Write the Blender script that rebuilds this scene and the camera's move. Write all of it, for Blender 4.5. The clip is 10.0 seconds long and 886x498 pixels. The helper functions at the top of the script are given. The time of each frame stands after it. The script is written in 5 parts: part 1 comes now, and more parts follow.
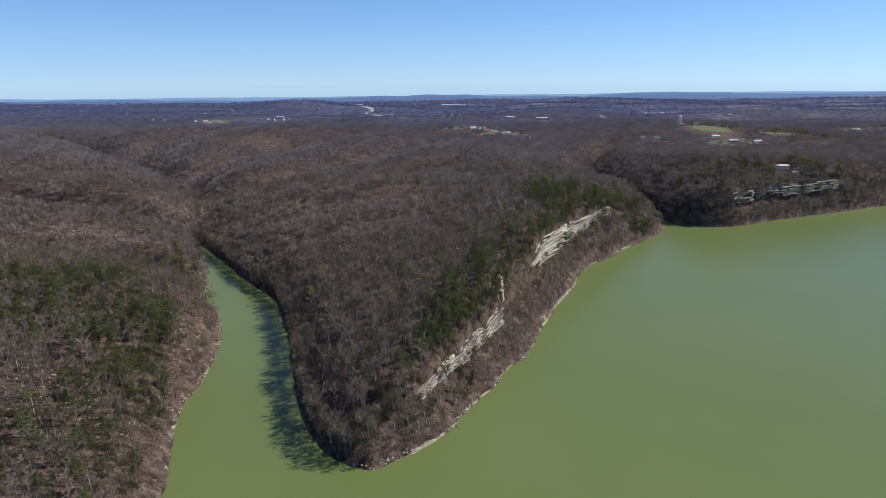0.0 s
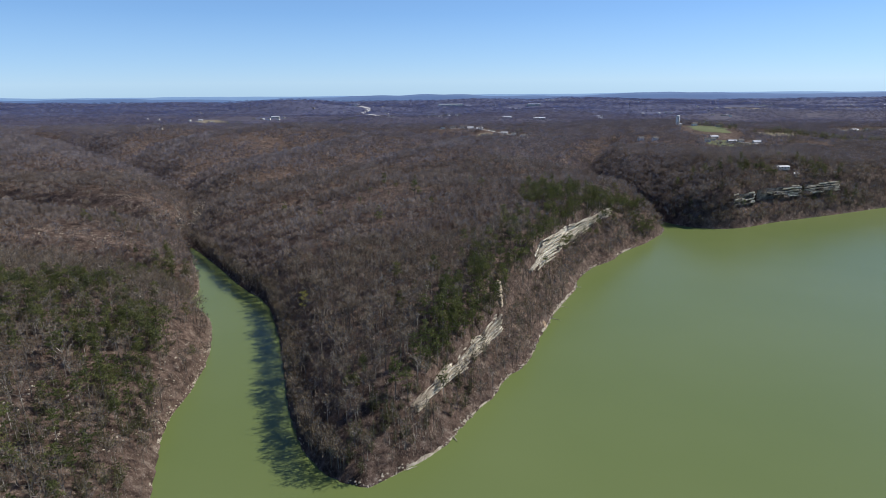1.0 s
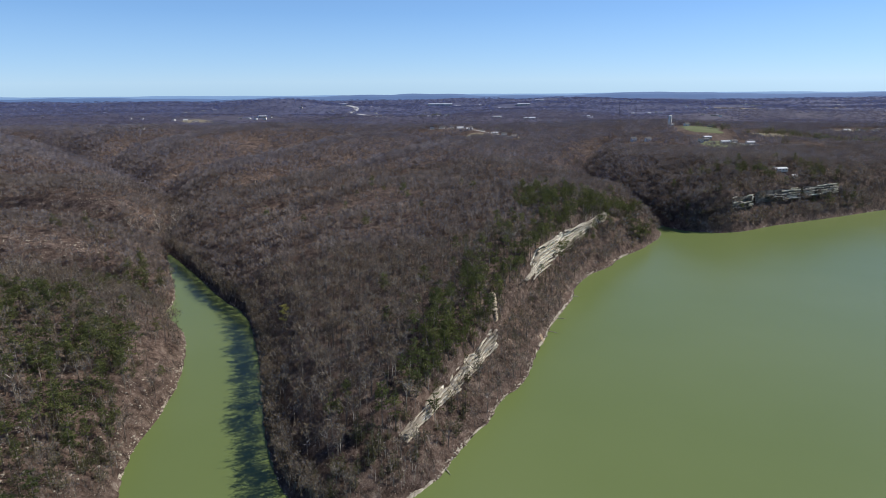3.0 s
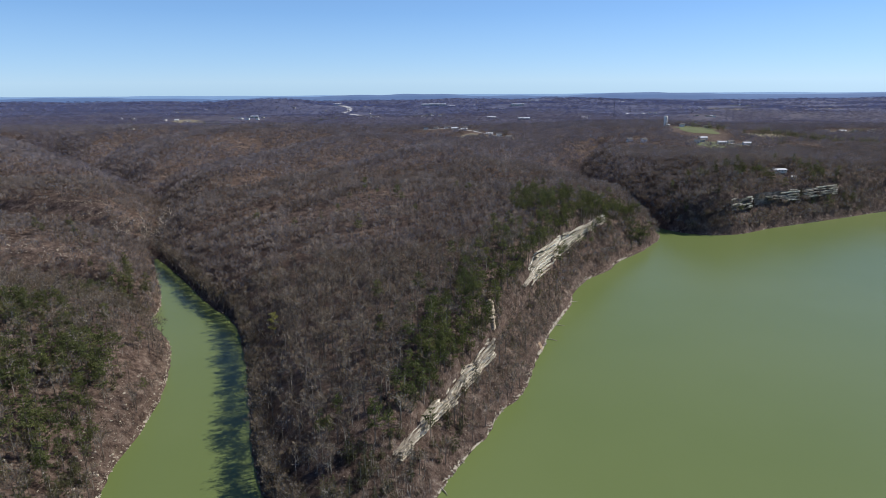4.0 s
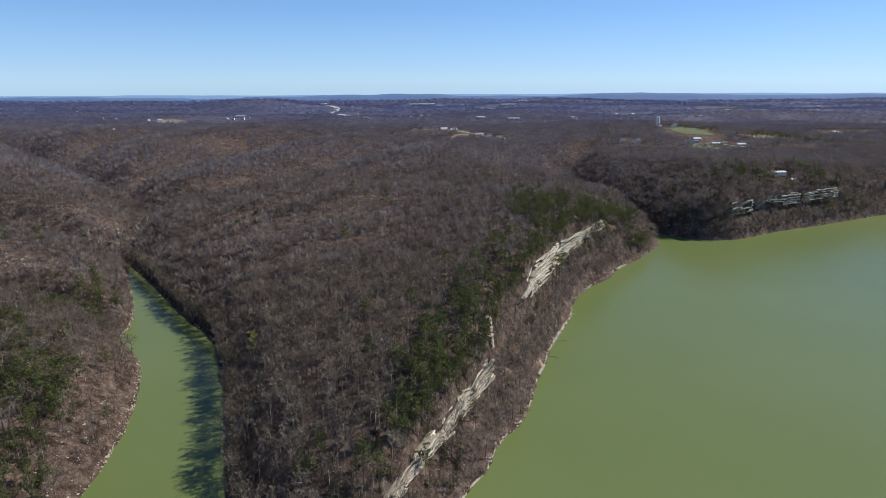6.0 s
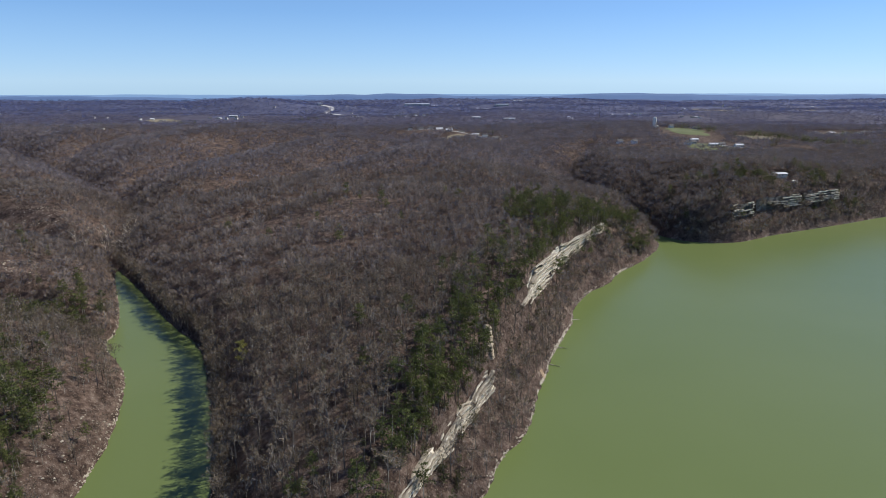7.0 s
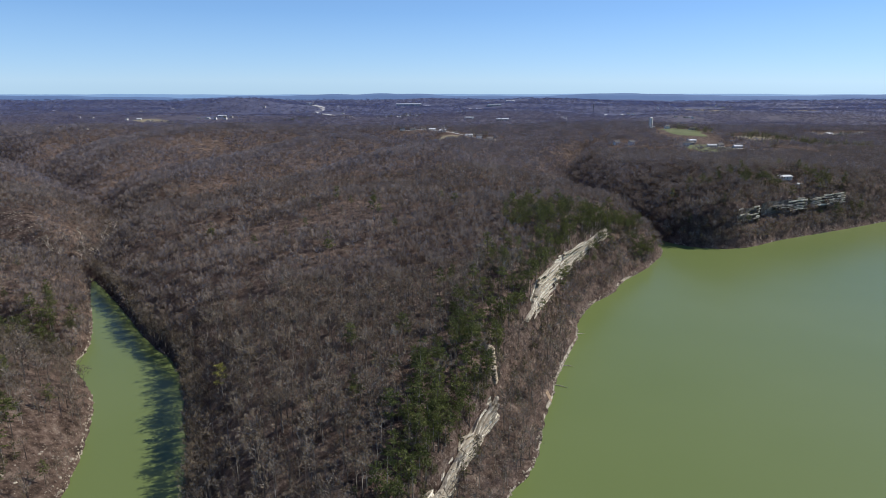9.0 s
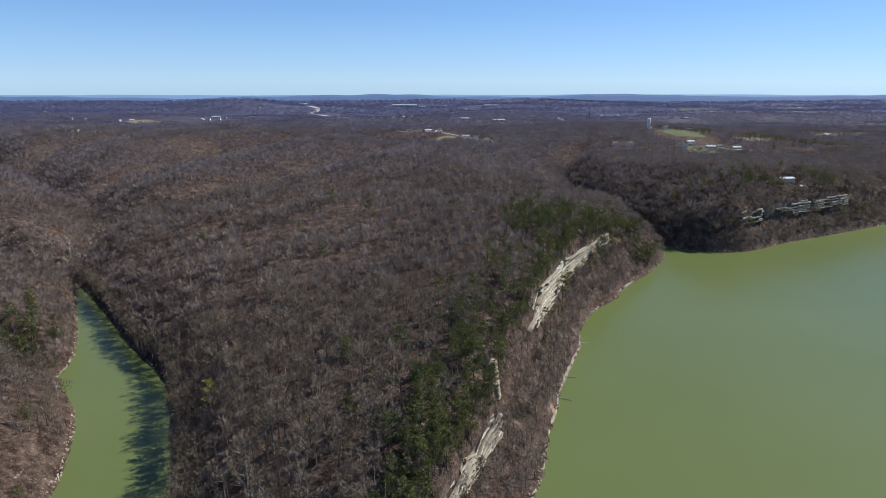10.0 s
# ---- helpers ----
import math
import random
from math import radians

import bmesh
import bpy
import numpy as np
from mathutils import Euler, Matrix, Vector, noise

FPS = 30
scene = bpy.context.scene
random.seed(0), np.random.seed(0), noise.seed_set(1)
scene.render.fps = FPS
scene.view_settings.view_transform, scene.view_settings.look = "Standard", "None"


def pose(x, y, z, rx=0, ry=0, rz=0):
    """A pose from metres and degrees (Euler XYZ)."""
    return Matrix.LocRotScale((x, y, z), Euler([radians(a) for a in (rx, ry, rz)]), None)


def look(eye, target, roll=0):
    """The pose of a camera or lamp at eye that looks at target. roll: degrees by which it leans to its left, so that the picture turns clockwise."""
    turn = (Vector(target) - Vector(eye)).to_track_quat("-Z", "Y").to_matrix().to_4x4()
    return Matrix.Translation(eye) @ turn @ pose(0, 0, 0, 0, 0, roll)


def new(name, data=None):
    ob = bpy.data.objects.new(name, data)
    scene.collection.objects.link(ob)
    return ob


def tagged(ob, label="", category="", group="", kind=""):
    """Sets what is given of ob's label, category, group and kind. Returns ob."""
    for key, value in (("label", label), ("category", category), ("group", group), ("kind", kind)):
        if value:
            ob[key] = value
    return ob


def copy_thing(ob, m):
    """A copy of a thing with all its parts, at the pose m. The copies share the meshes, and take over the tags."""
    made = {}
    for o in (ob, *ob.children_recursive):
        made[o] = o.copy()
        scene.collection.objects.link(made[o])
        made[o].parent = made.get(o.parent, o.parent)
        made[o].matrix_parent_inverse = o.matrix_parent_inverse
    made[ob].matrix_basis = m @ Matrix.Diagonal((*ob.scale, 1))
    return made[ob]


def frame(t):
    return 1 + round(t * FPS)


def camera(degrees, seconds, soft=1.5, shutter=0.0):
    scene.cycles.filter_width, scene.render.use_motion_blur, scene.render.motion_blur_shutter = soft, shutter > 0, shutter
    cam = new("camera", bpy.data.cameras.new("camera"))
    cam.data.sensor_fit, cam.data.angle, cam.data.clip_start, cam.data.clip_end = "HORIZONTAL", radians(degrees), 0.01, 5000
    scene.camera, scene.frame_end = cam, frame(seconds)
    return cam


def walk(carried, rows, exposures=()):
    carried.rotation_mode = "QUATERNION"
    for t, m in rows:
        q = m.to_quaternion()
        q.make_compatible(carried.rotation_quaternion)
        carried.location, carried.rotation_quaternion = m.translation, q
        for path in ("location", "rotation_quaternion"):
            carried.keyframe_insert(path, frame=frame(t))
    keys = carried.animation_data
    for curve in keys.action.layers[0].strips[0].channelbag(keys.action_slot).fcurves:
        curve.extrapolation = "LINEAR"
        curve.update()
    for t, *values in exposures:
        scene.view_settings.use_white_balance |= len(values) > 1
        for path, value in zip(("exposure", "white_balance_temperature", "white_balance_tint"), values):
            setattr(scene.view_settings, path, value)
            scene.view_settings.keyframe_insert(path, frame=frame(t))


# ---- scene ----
cam = camera(72.5, 10.0, soft=0.7)
PATH = [
    (0, (4.175, -19.33, 169.786), (4.12, -17.403, 169.252), -0.6),
    (0.5, (3.87, -13.224, 169.63), (3.819, -11.297, 169.097), -0.7),
    (1, (3.632, -6.998, 169.508), (3.588, -5.071, 168.973), -0.5),
    (1.5, (3.444, -0.523, 169.356), (3.408, 1.403, 168.82), -0.5),
    (2, (3.155, 6.056, 169.232), (3.125, 7.983, 168.695), -0.4),
    (2.5, (2.791, 12.87, 169.082), (2.771, 14.797, 168.545), -0.4),
    (4, (1.398, 34.401, 168.169), (1.409, 36.328, 167.633), -0.3),
    (4.5, (0.729, 41.472, 167.918), (0.749, 43.399, 167.381), -0.3),
    (5, (0.048, 48.663, 167.705), (0.078, 50.589, 167.168), -0.2),
    (5.5, (-0.667, 55.93, 167.504), (-0.627, 57.856, 166.968), -0.2),
    (7, (-2.63, 77.527, 166.481), (-2.563, 79.452, 165.945), -0.0),
    (7.5, (-3.313, 84.622, 166.231), (-3.237, 86.547, 165.694), -0.0),
    (8, (-3.851, 91.633, 165.973), (-3.768, 93.558, 165.438), 0.0),
    (8.5, (-4.364, 98.653, 165.771), (-4.275, 100.578, 165.236), 0.0),
    (9, (-4.869, 105.658, 165.605), (-4.775, 107.582, 165.069), 0.1),
    (9.5, (-5.466, 112.746, 165.491), (-5.365, 114.67, 164.955), 0.1),
    (10, (-6.183, 120.135, 165.43), (-6.074, 122.059, 164.896), 0.1),
]
walk(cam, [(t, look(eye, target, roll)) for t, eye, target, roll in PATH])

# ---- world and sun ----
SUN_ELEVATION, SUN_AZIMUTH = radians(43), radians(69)
sky_world = bpy.data.worlds.new("clear_sky")
scene.world = sky_world
sky_world.use_nodes = True
wn = sky_world.node_tree.nodes
wn.clear()
sky = wn.new("ShaderNodeTexSky")
sky.sky_type, sky.sun_disc = "NISHITA", False
sky.sun_elevation, sky.sun_rotation = SUN_ELEVATION, SUN_AZIMUTH
sky.altitude, sky.air_density, sky.dust_density, sky.ozone_density = 300, 0.6, 0.0, 4.0
back = wn.new("ShaderNodeBackground")
back.inputs["Strength"].default_value = 0.13
wout = wn.new("ShaderNodeOutputWorld")
clear = wn.new("ShaderNodeMix")
clear.data_type, clear.blend_type = "RGBA", "MULTIPLY"
clear.inputs[0].default_value, clear.inputs[7].default_value = 1.0, (0.79, 0.87, 1.08, 1)
sky_world.node_tree.links.new(sky.outputs[0], clear.inputs[6])
even = wn.new("ShaderNodeMix")
even.data_type = "RGBA"
even.inputs[7].default_value = (2.1, 4.3, 6.5, 1)
# paler towards the horizon, deep blue overhead
tall_sky, parted, blend = wn.new("ShaderNodeTexCoord"), wn.new("ShaderNodeSeparateXYZ"), wn.new("ShaderNodeMapRange")
blend.inputs[1].default_value, blend.inputs[2].default_value, blend.inputs[3].default_value, blend.inputs[4].default_value = 0.05, 0.45, 0.45, 0.0
sky_world.node_tree.links.new(tall_sky.outputs["Generated"], parted.inputs[0])
sky_world.node_tree.links.new(parted.outputs[2], blend.inputs[0])
sky_world.node_tree.links.new(blend.outputs[0], even.inputs[0])
sky_world.node_tree.links.new(clear.outputs[2], even.inputs[6])
low_haze, hazed = wn.new("ShaderNodeMapRange"), wn.new("ShaderNodeMix")
low_haze.inputs[1].default_value, low_haze.inputs[2].default_value, low_haze.inputs[3].default_value, low_haze.inputs[4].default_value = 0.0, 0.10, 0.28, 0.0
hazed.data_type, hazed.inputs[7].default_value = "RGBA", (4.2, 5.4, 6.5, 1)
sky_world.node_tree.links.new(parted.outputs[2], low_haze.inputs[0])
sky_world.node_tree.links.new(low_haze.outputs[0], hazed.inputs[0])
sky_world.node_tree.links.new(even.outputs[2], hazed.inputs[6])
sky_world.node_tree.links.new(hazed.outputs[2], back.inputs[0])
sky_world.node_tree.links.new(back.outputs[0], wout.inputs[0])

sun_data = bpy.data.lights.new("sun", "SUN")
sun_data.energy, sun_data.angle, sun_data.color = 4.9, radians(0.5), (1.0, 0.95, 0.87)
sun_way = Vector((math.cos(SUN_ELEVATION) * math.sin(SUN_AZIMUTH), math.cos(SUN_ELEVATION) * math.cos(SUN_AZIMUTH), math.sin(SUN_ELEVATION)))
sun = new("sun", sun_data)
sun.matrix_world = look(sun_way * 900 + Vector((0, 400, 0)), (0, 400, 0))
scene.view_settings.exposure = 0.0


# ---- materials ----
def material(name, build):
    m = bpy.data.materials.new(name)
    m.use_nodes = True
    nodes, links = m.node_tree.nodes, m.node_tree.links
    nodes.clear()
    shader, out = nodes.new("ShaderNodeBsdfPrincipled"), nodes.new("ShaderNodeOutputMaterial")
    links.new(shader.outputs[0], out.inputs[0])
    build(nodes, links, shader)
    return m


def noise_node(nodes, links, scale, detail=4.0, rough=0.6, stretch=(1, 1, 1)):
    place = nodes.new("ShaderNodeNewGeometry")
    mapping = nodes.new("ShaderNodeMapping")
    mapping.inputs["Scale"].default_value = stretch
    tex = nodes.new("ShaderNodeTexNoise")
    tex.inputs["Scale"].default_value, tex.inputs["Detail"].default_value, tex.inputs["Roughness"].default_value = scale, detail, rough
    links.new(place.outputs["Position"], mapping.inputs[0])
    links.new(mapping.outputs[0], tex.inputs["Vector"])
    return tex.outputs["Fac"]


def ramp_node(nodes, links, value, stops):
    r = nodes.new("ShaderNodeValToRGB")
    while len(r.color_ramp.elements) < len(stops):
        r.color_ramp.elements.new(0.5)
    for el, (at, col) in zip(r.color_ramp.elements, stops):
        el.position, el.color = at, (*col, 1)
    links.new(value, r.inputs[0])
    return r.outputs[0]


def mix_node(nodes, links, fac, a, b, kind="MIX"):
    m = nodes.new("ShaderNodeMix")
    m.data_type, m.blend_type = "RGBA", kind
    if isinstance(fac, float):
        m.inputs[0].default_value = fac
    else:
        links.new(fac, m.inputs[0])
    for i, v in ((6, a), (7, b)):
        if isinstance(v, tuple):
            m.inputs[i].default_value = (*v, 1)
        else:
            links.new(v, m.inputs[i])
    return m.outputs[2]


def bump_node(nodes, links, shader, value, strength, distance):
    b = nodes.new("ShaderNodeBump")
    b.inputs["Strength"].default_value, b.inputs["Distance"].default_value = strength, distance
    links.new(value, b.inputs["Height"])
    links.new(b.outputs[0], shader.inputs["Normal"])


def mottled(name, stops, scale, rough=0.9, fine=None, fine_mix=0.5, bump=0.0, distance=0.05, metal=0.0, spec=0.3, stretch=(1, 1, 1), thin=0.0, gaps=None):
    """A surface whose colour runs through stops by noise of that scale, broken up by a finer noise."""
    def build(nodes, links, shader):
        col = ramp_node(nodes, links, noise_node(nodes, links, scale, 5.0, 0.62, stretch), stops)
        if fine:
            grain = ramp_node(nodes, links, noise_node(nodes, links, fine, 3.0, 0.7, stretch), [(0.3, (0.45, 0.45, 0.45)), (0.7, (1, 1, 1))])
            col = mix_node(nodes, links, fine_mix, col, grain, "MULTIPLY")
        links.new(col, shader.inputs["Base Color"])
        shader.inputs["Roughness"].default_value = rough
        shader.inputs["Metallic"].default_value = metal
        shader.inputs["Specular IOR Level"].default_value = spec
        if bump:
            bump_node(nodes, links, shader, noise_node(nodes, links, fine or scale, 4.0, 0.7, stretch), bump, distance)
        if thin:
            # sprays of twigs and needles let light through
            through_light, mixed = nodes.new("ShaderNodeBsdfTranslucent"), nodes.new("ShaderNodeMixShader")
            mixed.inputs[0].default_value = thin
            links.new(col, through_light.inputs[0])
            links.new(shader.outputs[0], mixed.inputs[1])
            links.new(through_light.outputs[0], mixed.inputs[2])
            links.new(mixed.outputs[0], next(n for n in nodes if n.type == "OUTPUT_MATERIAL").inputs[0])
        if gaps:
            # the air between fine twigs
            size, low, high, most = gaps
            open_air, veil = nodes.new("ShaderNodeBsdfTransparent"), nodes.new("ShaderNodeMixShader")
            last = next(n for n in nodes if n.type == "OUTPUT_MATERIAL").inputs[0]
            solid = last.links[0].from_socket
            links.new(ramp_node(nodes, links, noise_node(nodes, links, size, 3.0, 0.8, (1, 1, 0.5)), [(low, (0, 0, 0)), (high, (most, most, most))]), veil.inputs[0])
            links.new(open_air.outputs[0], veil.inputs[1])
            links.new(solid, veil.inputs[2])
            links.new(veil.outputs[0], last)
    return material(name, build)


def ground_build(nodes, links, shader):
    litter = ramp_node(nodes, links, noise_node(nodes, links, 0.16, 7.0, 0.78),
                       [(0.38, (0.040, 0.027, 0.020)), (0.47, (0.104, 0.069, 0.051)), (0.56, (0.180, 0.125, 0.094)), (0.68, (0.35, 0.28, 0.215))])
    patch = ramp_node(nodes, links, noise_node(nodes, links, 0.018, 3.0, 0.6), [(0.35, (0.66, 0.68, 0.72)), (0.65, (0.88, 0.89, 0.92))])
    col = mix_node(nodes, links, 1.0, litter, patch, "MULTIPLY")
    stone = ramp_node(nodes, links, noise_node(nodes, links, 0.8, 3.0, 0.8), [(0.60, (0, 0, 0)), (0.68, (1, 1, 1))])
    col = mix_node(nodes, links, stone, col, (0.30, 0.26, 0.215))
    moss = ramp_node(nodes, links, noise_node(nodes, links, 0.05, 4.0, 0.7), [(0.62, (0, 0, 0)), (0.78, (0.55, 0.55, 0.55))])
    col = mix_node(nodes, links, moss, col, (0.085, 0.078, 0.035))
    links.new(col, shader.inputs["Base Color"])
    shader.inputs["Roughness"].default_value = 0.95
    shader.inputs["Specular IOR Level"].default_value = 0.15
    bump_node(nodes, links, shader, noise_node(nodes, links, 0.6, 6.0, 0.8), 1.0, 1.2)


def water_build(nodes, links, shader):
    col = ramp_node(nodes, links, noise_node(nodes, links, 0.006, 3.0, 0.5),
                    [(0.3, (0.132, 0.174, 0.052)), (0.7, (0.150, 0.190, 0.064))])
    links.new(col, shader.inputs["Base Color"])
    shader.inputs["Roughness"].default_value = 0.27
    shader.inputs["IOR"].default_value = 1.33
    ripple = noise_node(nodes, links, 0.9, 4.0, 0.6, (1.0, 0.6, 1.0))
    bump_node(nodes, links, shader, ripple, 0.12, 0.12)


ground_mat = material("leaf_litter", ground_build)
water_mat = material("green_lake_water", water_build)
bark_mat = mottled("grey_bark", [(0.36, (0.10, 0.085, 0.07)), (0.52, (0.20, 0.178, 0.152)), (0.66, (0.42, 0.385, 0.34))], 0.13, fine=1.5, fine_mix=0.4)
twig_mat = mottled("bare_twigs", [(0.36, (0.132, 0.101, 0.073)), (0.5, (0.252, 0.202, 0.147)), (0.64, (0.390, 0.330, 0.252))], 0.12, fine=0.9, fine_mix=0.35, thin=0.25, gaps=(5.0, 0.40, 0.62, 0.62))
brush_mat = mottled("tangled_twigs", [(0.36, (0.115, 0.087, 0.066)), (0.5, (0.215, 0.174, 0.137)), (0.64, (0.36, 0.31, 0.255))], 0.11, fine=0.9, fine_mix=0.4, thin=0.2)
paletwig_mat = mottled("pale_twigs", [(0.36, (0.24, 0.21, 0.168)), (0.64, (0.40, 0.36, 0.295))], 0.2, fine=1.5, fine_mix=0.4, thin=0.2, gaps=(4.5, 0.46, 0.62, 0.6))
hilltwig_mat = mottled("bare_hill_limbs", [(0.36, (0.12, 0.095, 0.078)), (0.64, (0.30, 0.255, 0.218))], 0.15, fine=0.3, fine_mix=0.25, thin=0.1)
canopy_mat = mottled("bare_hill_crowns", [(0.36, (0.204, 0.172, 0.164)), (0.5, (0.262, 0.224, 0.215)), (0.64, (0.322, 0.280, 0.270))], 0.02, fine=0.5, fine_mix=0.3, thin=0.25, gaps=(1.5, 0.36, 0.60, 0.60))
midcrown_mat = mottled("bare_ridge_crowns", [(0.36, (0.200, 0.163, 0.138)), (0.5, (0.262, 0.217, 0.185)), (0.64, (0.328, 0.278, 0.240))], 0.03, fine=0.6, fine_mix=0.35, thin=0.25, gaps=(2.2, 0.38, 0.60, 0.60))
# woods by distance band: the haze of the air is put into these colours
farwood_mat = mottled("hazed_bare_woods", [(0.36, (0.064, 0.058, 0.080)), (0.5, (0.085, 0.078, 0.106)), (0.66, (0.110, 0.102, 0.135))], 0.03, fine=0.16, fine_mix=0.3)
plainwood_mat = mottled("hazed_blue_woods", [(0.36, (0.066, 0.071, 0.124)), (0.5, (0.085, 0.091, 0.152)), (0.66, (0.104, 0.113, 0.176))], 0.012, fine=0.07, fine_mix=0.3)
hazecrown_mat = mottled("hazed_purple_crowns", [(0.36, (0.190, 0.167, 0.182)), (0.64, (0.270, 0.240, 0.258))], 0.02, fine=0.3, fine_mix=0.3, thin=0.25, gaps=(1.2, 0.36, 0.60, 0.62))
farcrown_mat = mottled("hazed_distant_crowns", [(0.36, (0.148, 0.137, 0.188)), (0.64, (0.218, 0.202, 0.266))], 0.02, fine=0.2, fine_mix=0.35, thin=0.35, gaps=(0.8, 0.38, 0.58, 0.7))
plaincrown_mat = mottled("hazed_blue_crowns", [(0.36, (0.128, 0.140, 0.245)), (0.64, (0.184, 0.200, 0.325))], 0.01, fine=0.1, fine_mix=0.35, thin=0.35, gaps=(0.5, 0.38, 0.58, 0.6))
pale_mat = mottled("pale_sycamore_bark", [(0.4, (0.38, 0.33, 0.26)), (0.6, (0.66, 0.60, 0.51))], 0.3, fine=2.0, fine_mix=0.4)
pine_mat = mottled("pine_needles", [(0.34, (0.060, 0.079, 0.027)), (0.5, (0.122, 0.143, 0.047)), (0.66, (0.225, 0.236, 0.082))], 0.14, fine=1.2, fine_mix=0.4, thin=0.35)
cedar_mat = mottled("cedar_foliage", [(0.34, (0.055, 0.060, 0.028)), (0.52, (0.112, 0.115, 0.050)), (0.68, (0.185, 0.178, 0.085))], 0.14, fine=1.2, fine_mix=0.4, thin=0.35)
bud_mat = mottled("spring_buds", [(0.3, (0.30, 0.29, 0.085)), (0.7, (0.46, 0.44, 0.15))], 0.5, fine=1.5, fine_mix=0.3, thin=0.4)


def limestone_build(nodes, links, shader):
    # thin beds of cream and grey stone, dark stains running down, brown-grey weathering on the shelves
    beds = ramp_node(nodes, links, noise_node(nodes, links, 0.5, 3.0, 0.55, (0.04, 0.04, 1.3)),
                     [(0.36, (0.24, 0.205, 0.16)), (0.42, (0.60, 0.54, 0.425)), (0.50, (0.84, 0.775, 0.63)), (0.66, (0.87, 0.82, 0.70))])
    stain = ramp_node(nodes, links, noise_node(nodes, links, 0.30, 4.0, 0.65, (1, 1, 0.22)), [(0.56, (0, 0, 0)), (0.70, (0.4, 0.4, 0.4))])
    col = mix_node(nodes, links, stain, beds, (0.31, 0.285, 0.25))
    grain = ramp_node(nodes, links, noise_node(nodes, links, 1.6, 3.0, 0.7), [(0.3, (0.55, 0.55, 0.55)), (0.65, (1, 1, 1))])
    col = mix_node(nodes, links, 0.3, col, grain, "MULTIPLY")
    place, part_z, shelf = nodes.new("ShaderNodeNewGeometry"), nodes.new("ShaderNodeSeparateXYZ"), nodes.new("ShaderNodeMapRange")
    links.new(place.outputs["True Normal"], part_z.inputs[0])
    links.new(part_z.outputs[2], shelf.inputs[0])
    shelf.inputs[1].default_value, shelf.inputs[2].default_value, shelf.inputs[4].default_value = 0.55, 0.9, 0.8
    col = mix_node(nodes, links, shelf.outputs[0], col, (0.27, 0.235, 0.185))
    links.new(col, shader.inputs["Base Color"])
    shader.inputs["Roughness"].default_value = 0.92
    shader.inputs["Specular IOR Level"].default_value = 0.2
    bump_node(nodes, links, shader, noise_node(nodes, links, 0.7, 4.0, 0.7, (0.5, 0.5, 2.5)), 0.8, 0.5)


rock_mat = material("pale_limestone", limestone_build)
tanrock_mat = mottled("tan_limestone", [(0.36, (0.22, 0.18, 0.13)), (0.5, (0.48, 0.40, 0.29)), (0.64, (0.68, 0.60, 0.46))], 0.3, fine=1.3, fine_mix=0.5, bump=1.0, distance=0.5, stretch=(0.5, 0.5, 1.6))
# stained backing rock, with the shade of the gaps put into its dark colour
recessrock_mat = mottled("stained_recess_limestone", [(0.36, (0.055, 0.052, 0.046)), (0.52, (0.12, 0.112, 0.098)), (0.68, (0.26, 0.245, 0.215))], 0.25, fine=1.1, fine_mix=0.5, bump=1.0, distance=0.5, stretch=(0.4, 0.4, 1.4))
shore_mat = mottled("shore_stone", [(0.3, (0.27, 0.23, 0.17)), (0.7, (0.58, 0.52, 0.42))], 0.4, fine=2.0, bump=0.5, distance=0.1)
grass_mat = mottled("pasture_grass", [(0.3, (0.085, 0.105, 0.035)), (0.7, (0.17, 0.19, 0.075))], 0.02, fine=0.3, fine_mix=0.3)
hay_mat = mottled("dry_field", [(0.3, (0.20, 0.17, 0.105)), (0.7, (0.31, 0.27, 0.18))], 0.02, fine=0.3, fine_mix=0.3)
concrete_mat = mottled("pale_concrete", [(0.3, (0.46, 0.45, 0.43)), (0.7, (0.62, 0.61, 0.59))], 0.05, fine=0.6, fine_mix=0.2)
paint_mat = mottled("white_tank_paint", [(0.3, (0.78, 0.75, 0.68)), (0.7, (0.86, 0.83, 0.76))], 0.12, rough=0.5, fine=0.7, fine_mix=0.12)
siding_mat = mottled("house_siding", [(0.3, (0.56, 0.52, 0.44)), (0.7, (0.78, 0.73, 0.64))], 0.03, fine=0.5, fine_mix=0.15)
roof_mat = mottled("grey_shingles", [(0.3, (0.09, 0.085, 0.08)), (0.7, (0.20, 0.19, 0.18))], 0.02, fine=0.8, fine_mix=0.3)
metalroof_mat = mottled("white_metal_roof", [(0.3, (0.62, 0.63, 0.64)), (0.7, (0.78, 0.78, 0.78))], 0.05, rough=0.4, fine=0.5, fine_mix=0.12)
glass_mat = mottled("dark_window_glass", [(0.3, (0.02, 0.022, 0.025)), (0.7, (0.035, 0.038, 0.04))], 0.2, rough=0.08, spec=0.5)


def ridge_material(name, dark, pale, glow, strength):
    """Woods miles off: the blue of the air is put into base colour and emission."""
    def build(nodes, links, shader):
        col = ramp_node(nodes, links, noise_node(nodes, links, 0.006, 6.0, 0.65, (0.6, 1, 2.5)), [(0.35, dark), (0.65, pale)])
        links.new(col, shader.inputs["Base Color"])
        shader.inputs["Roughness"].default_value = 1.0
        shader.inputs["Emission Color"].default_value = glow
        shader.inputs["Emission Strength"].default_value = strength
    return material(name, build)


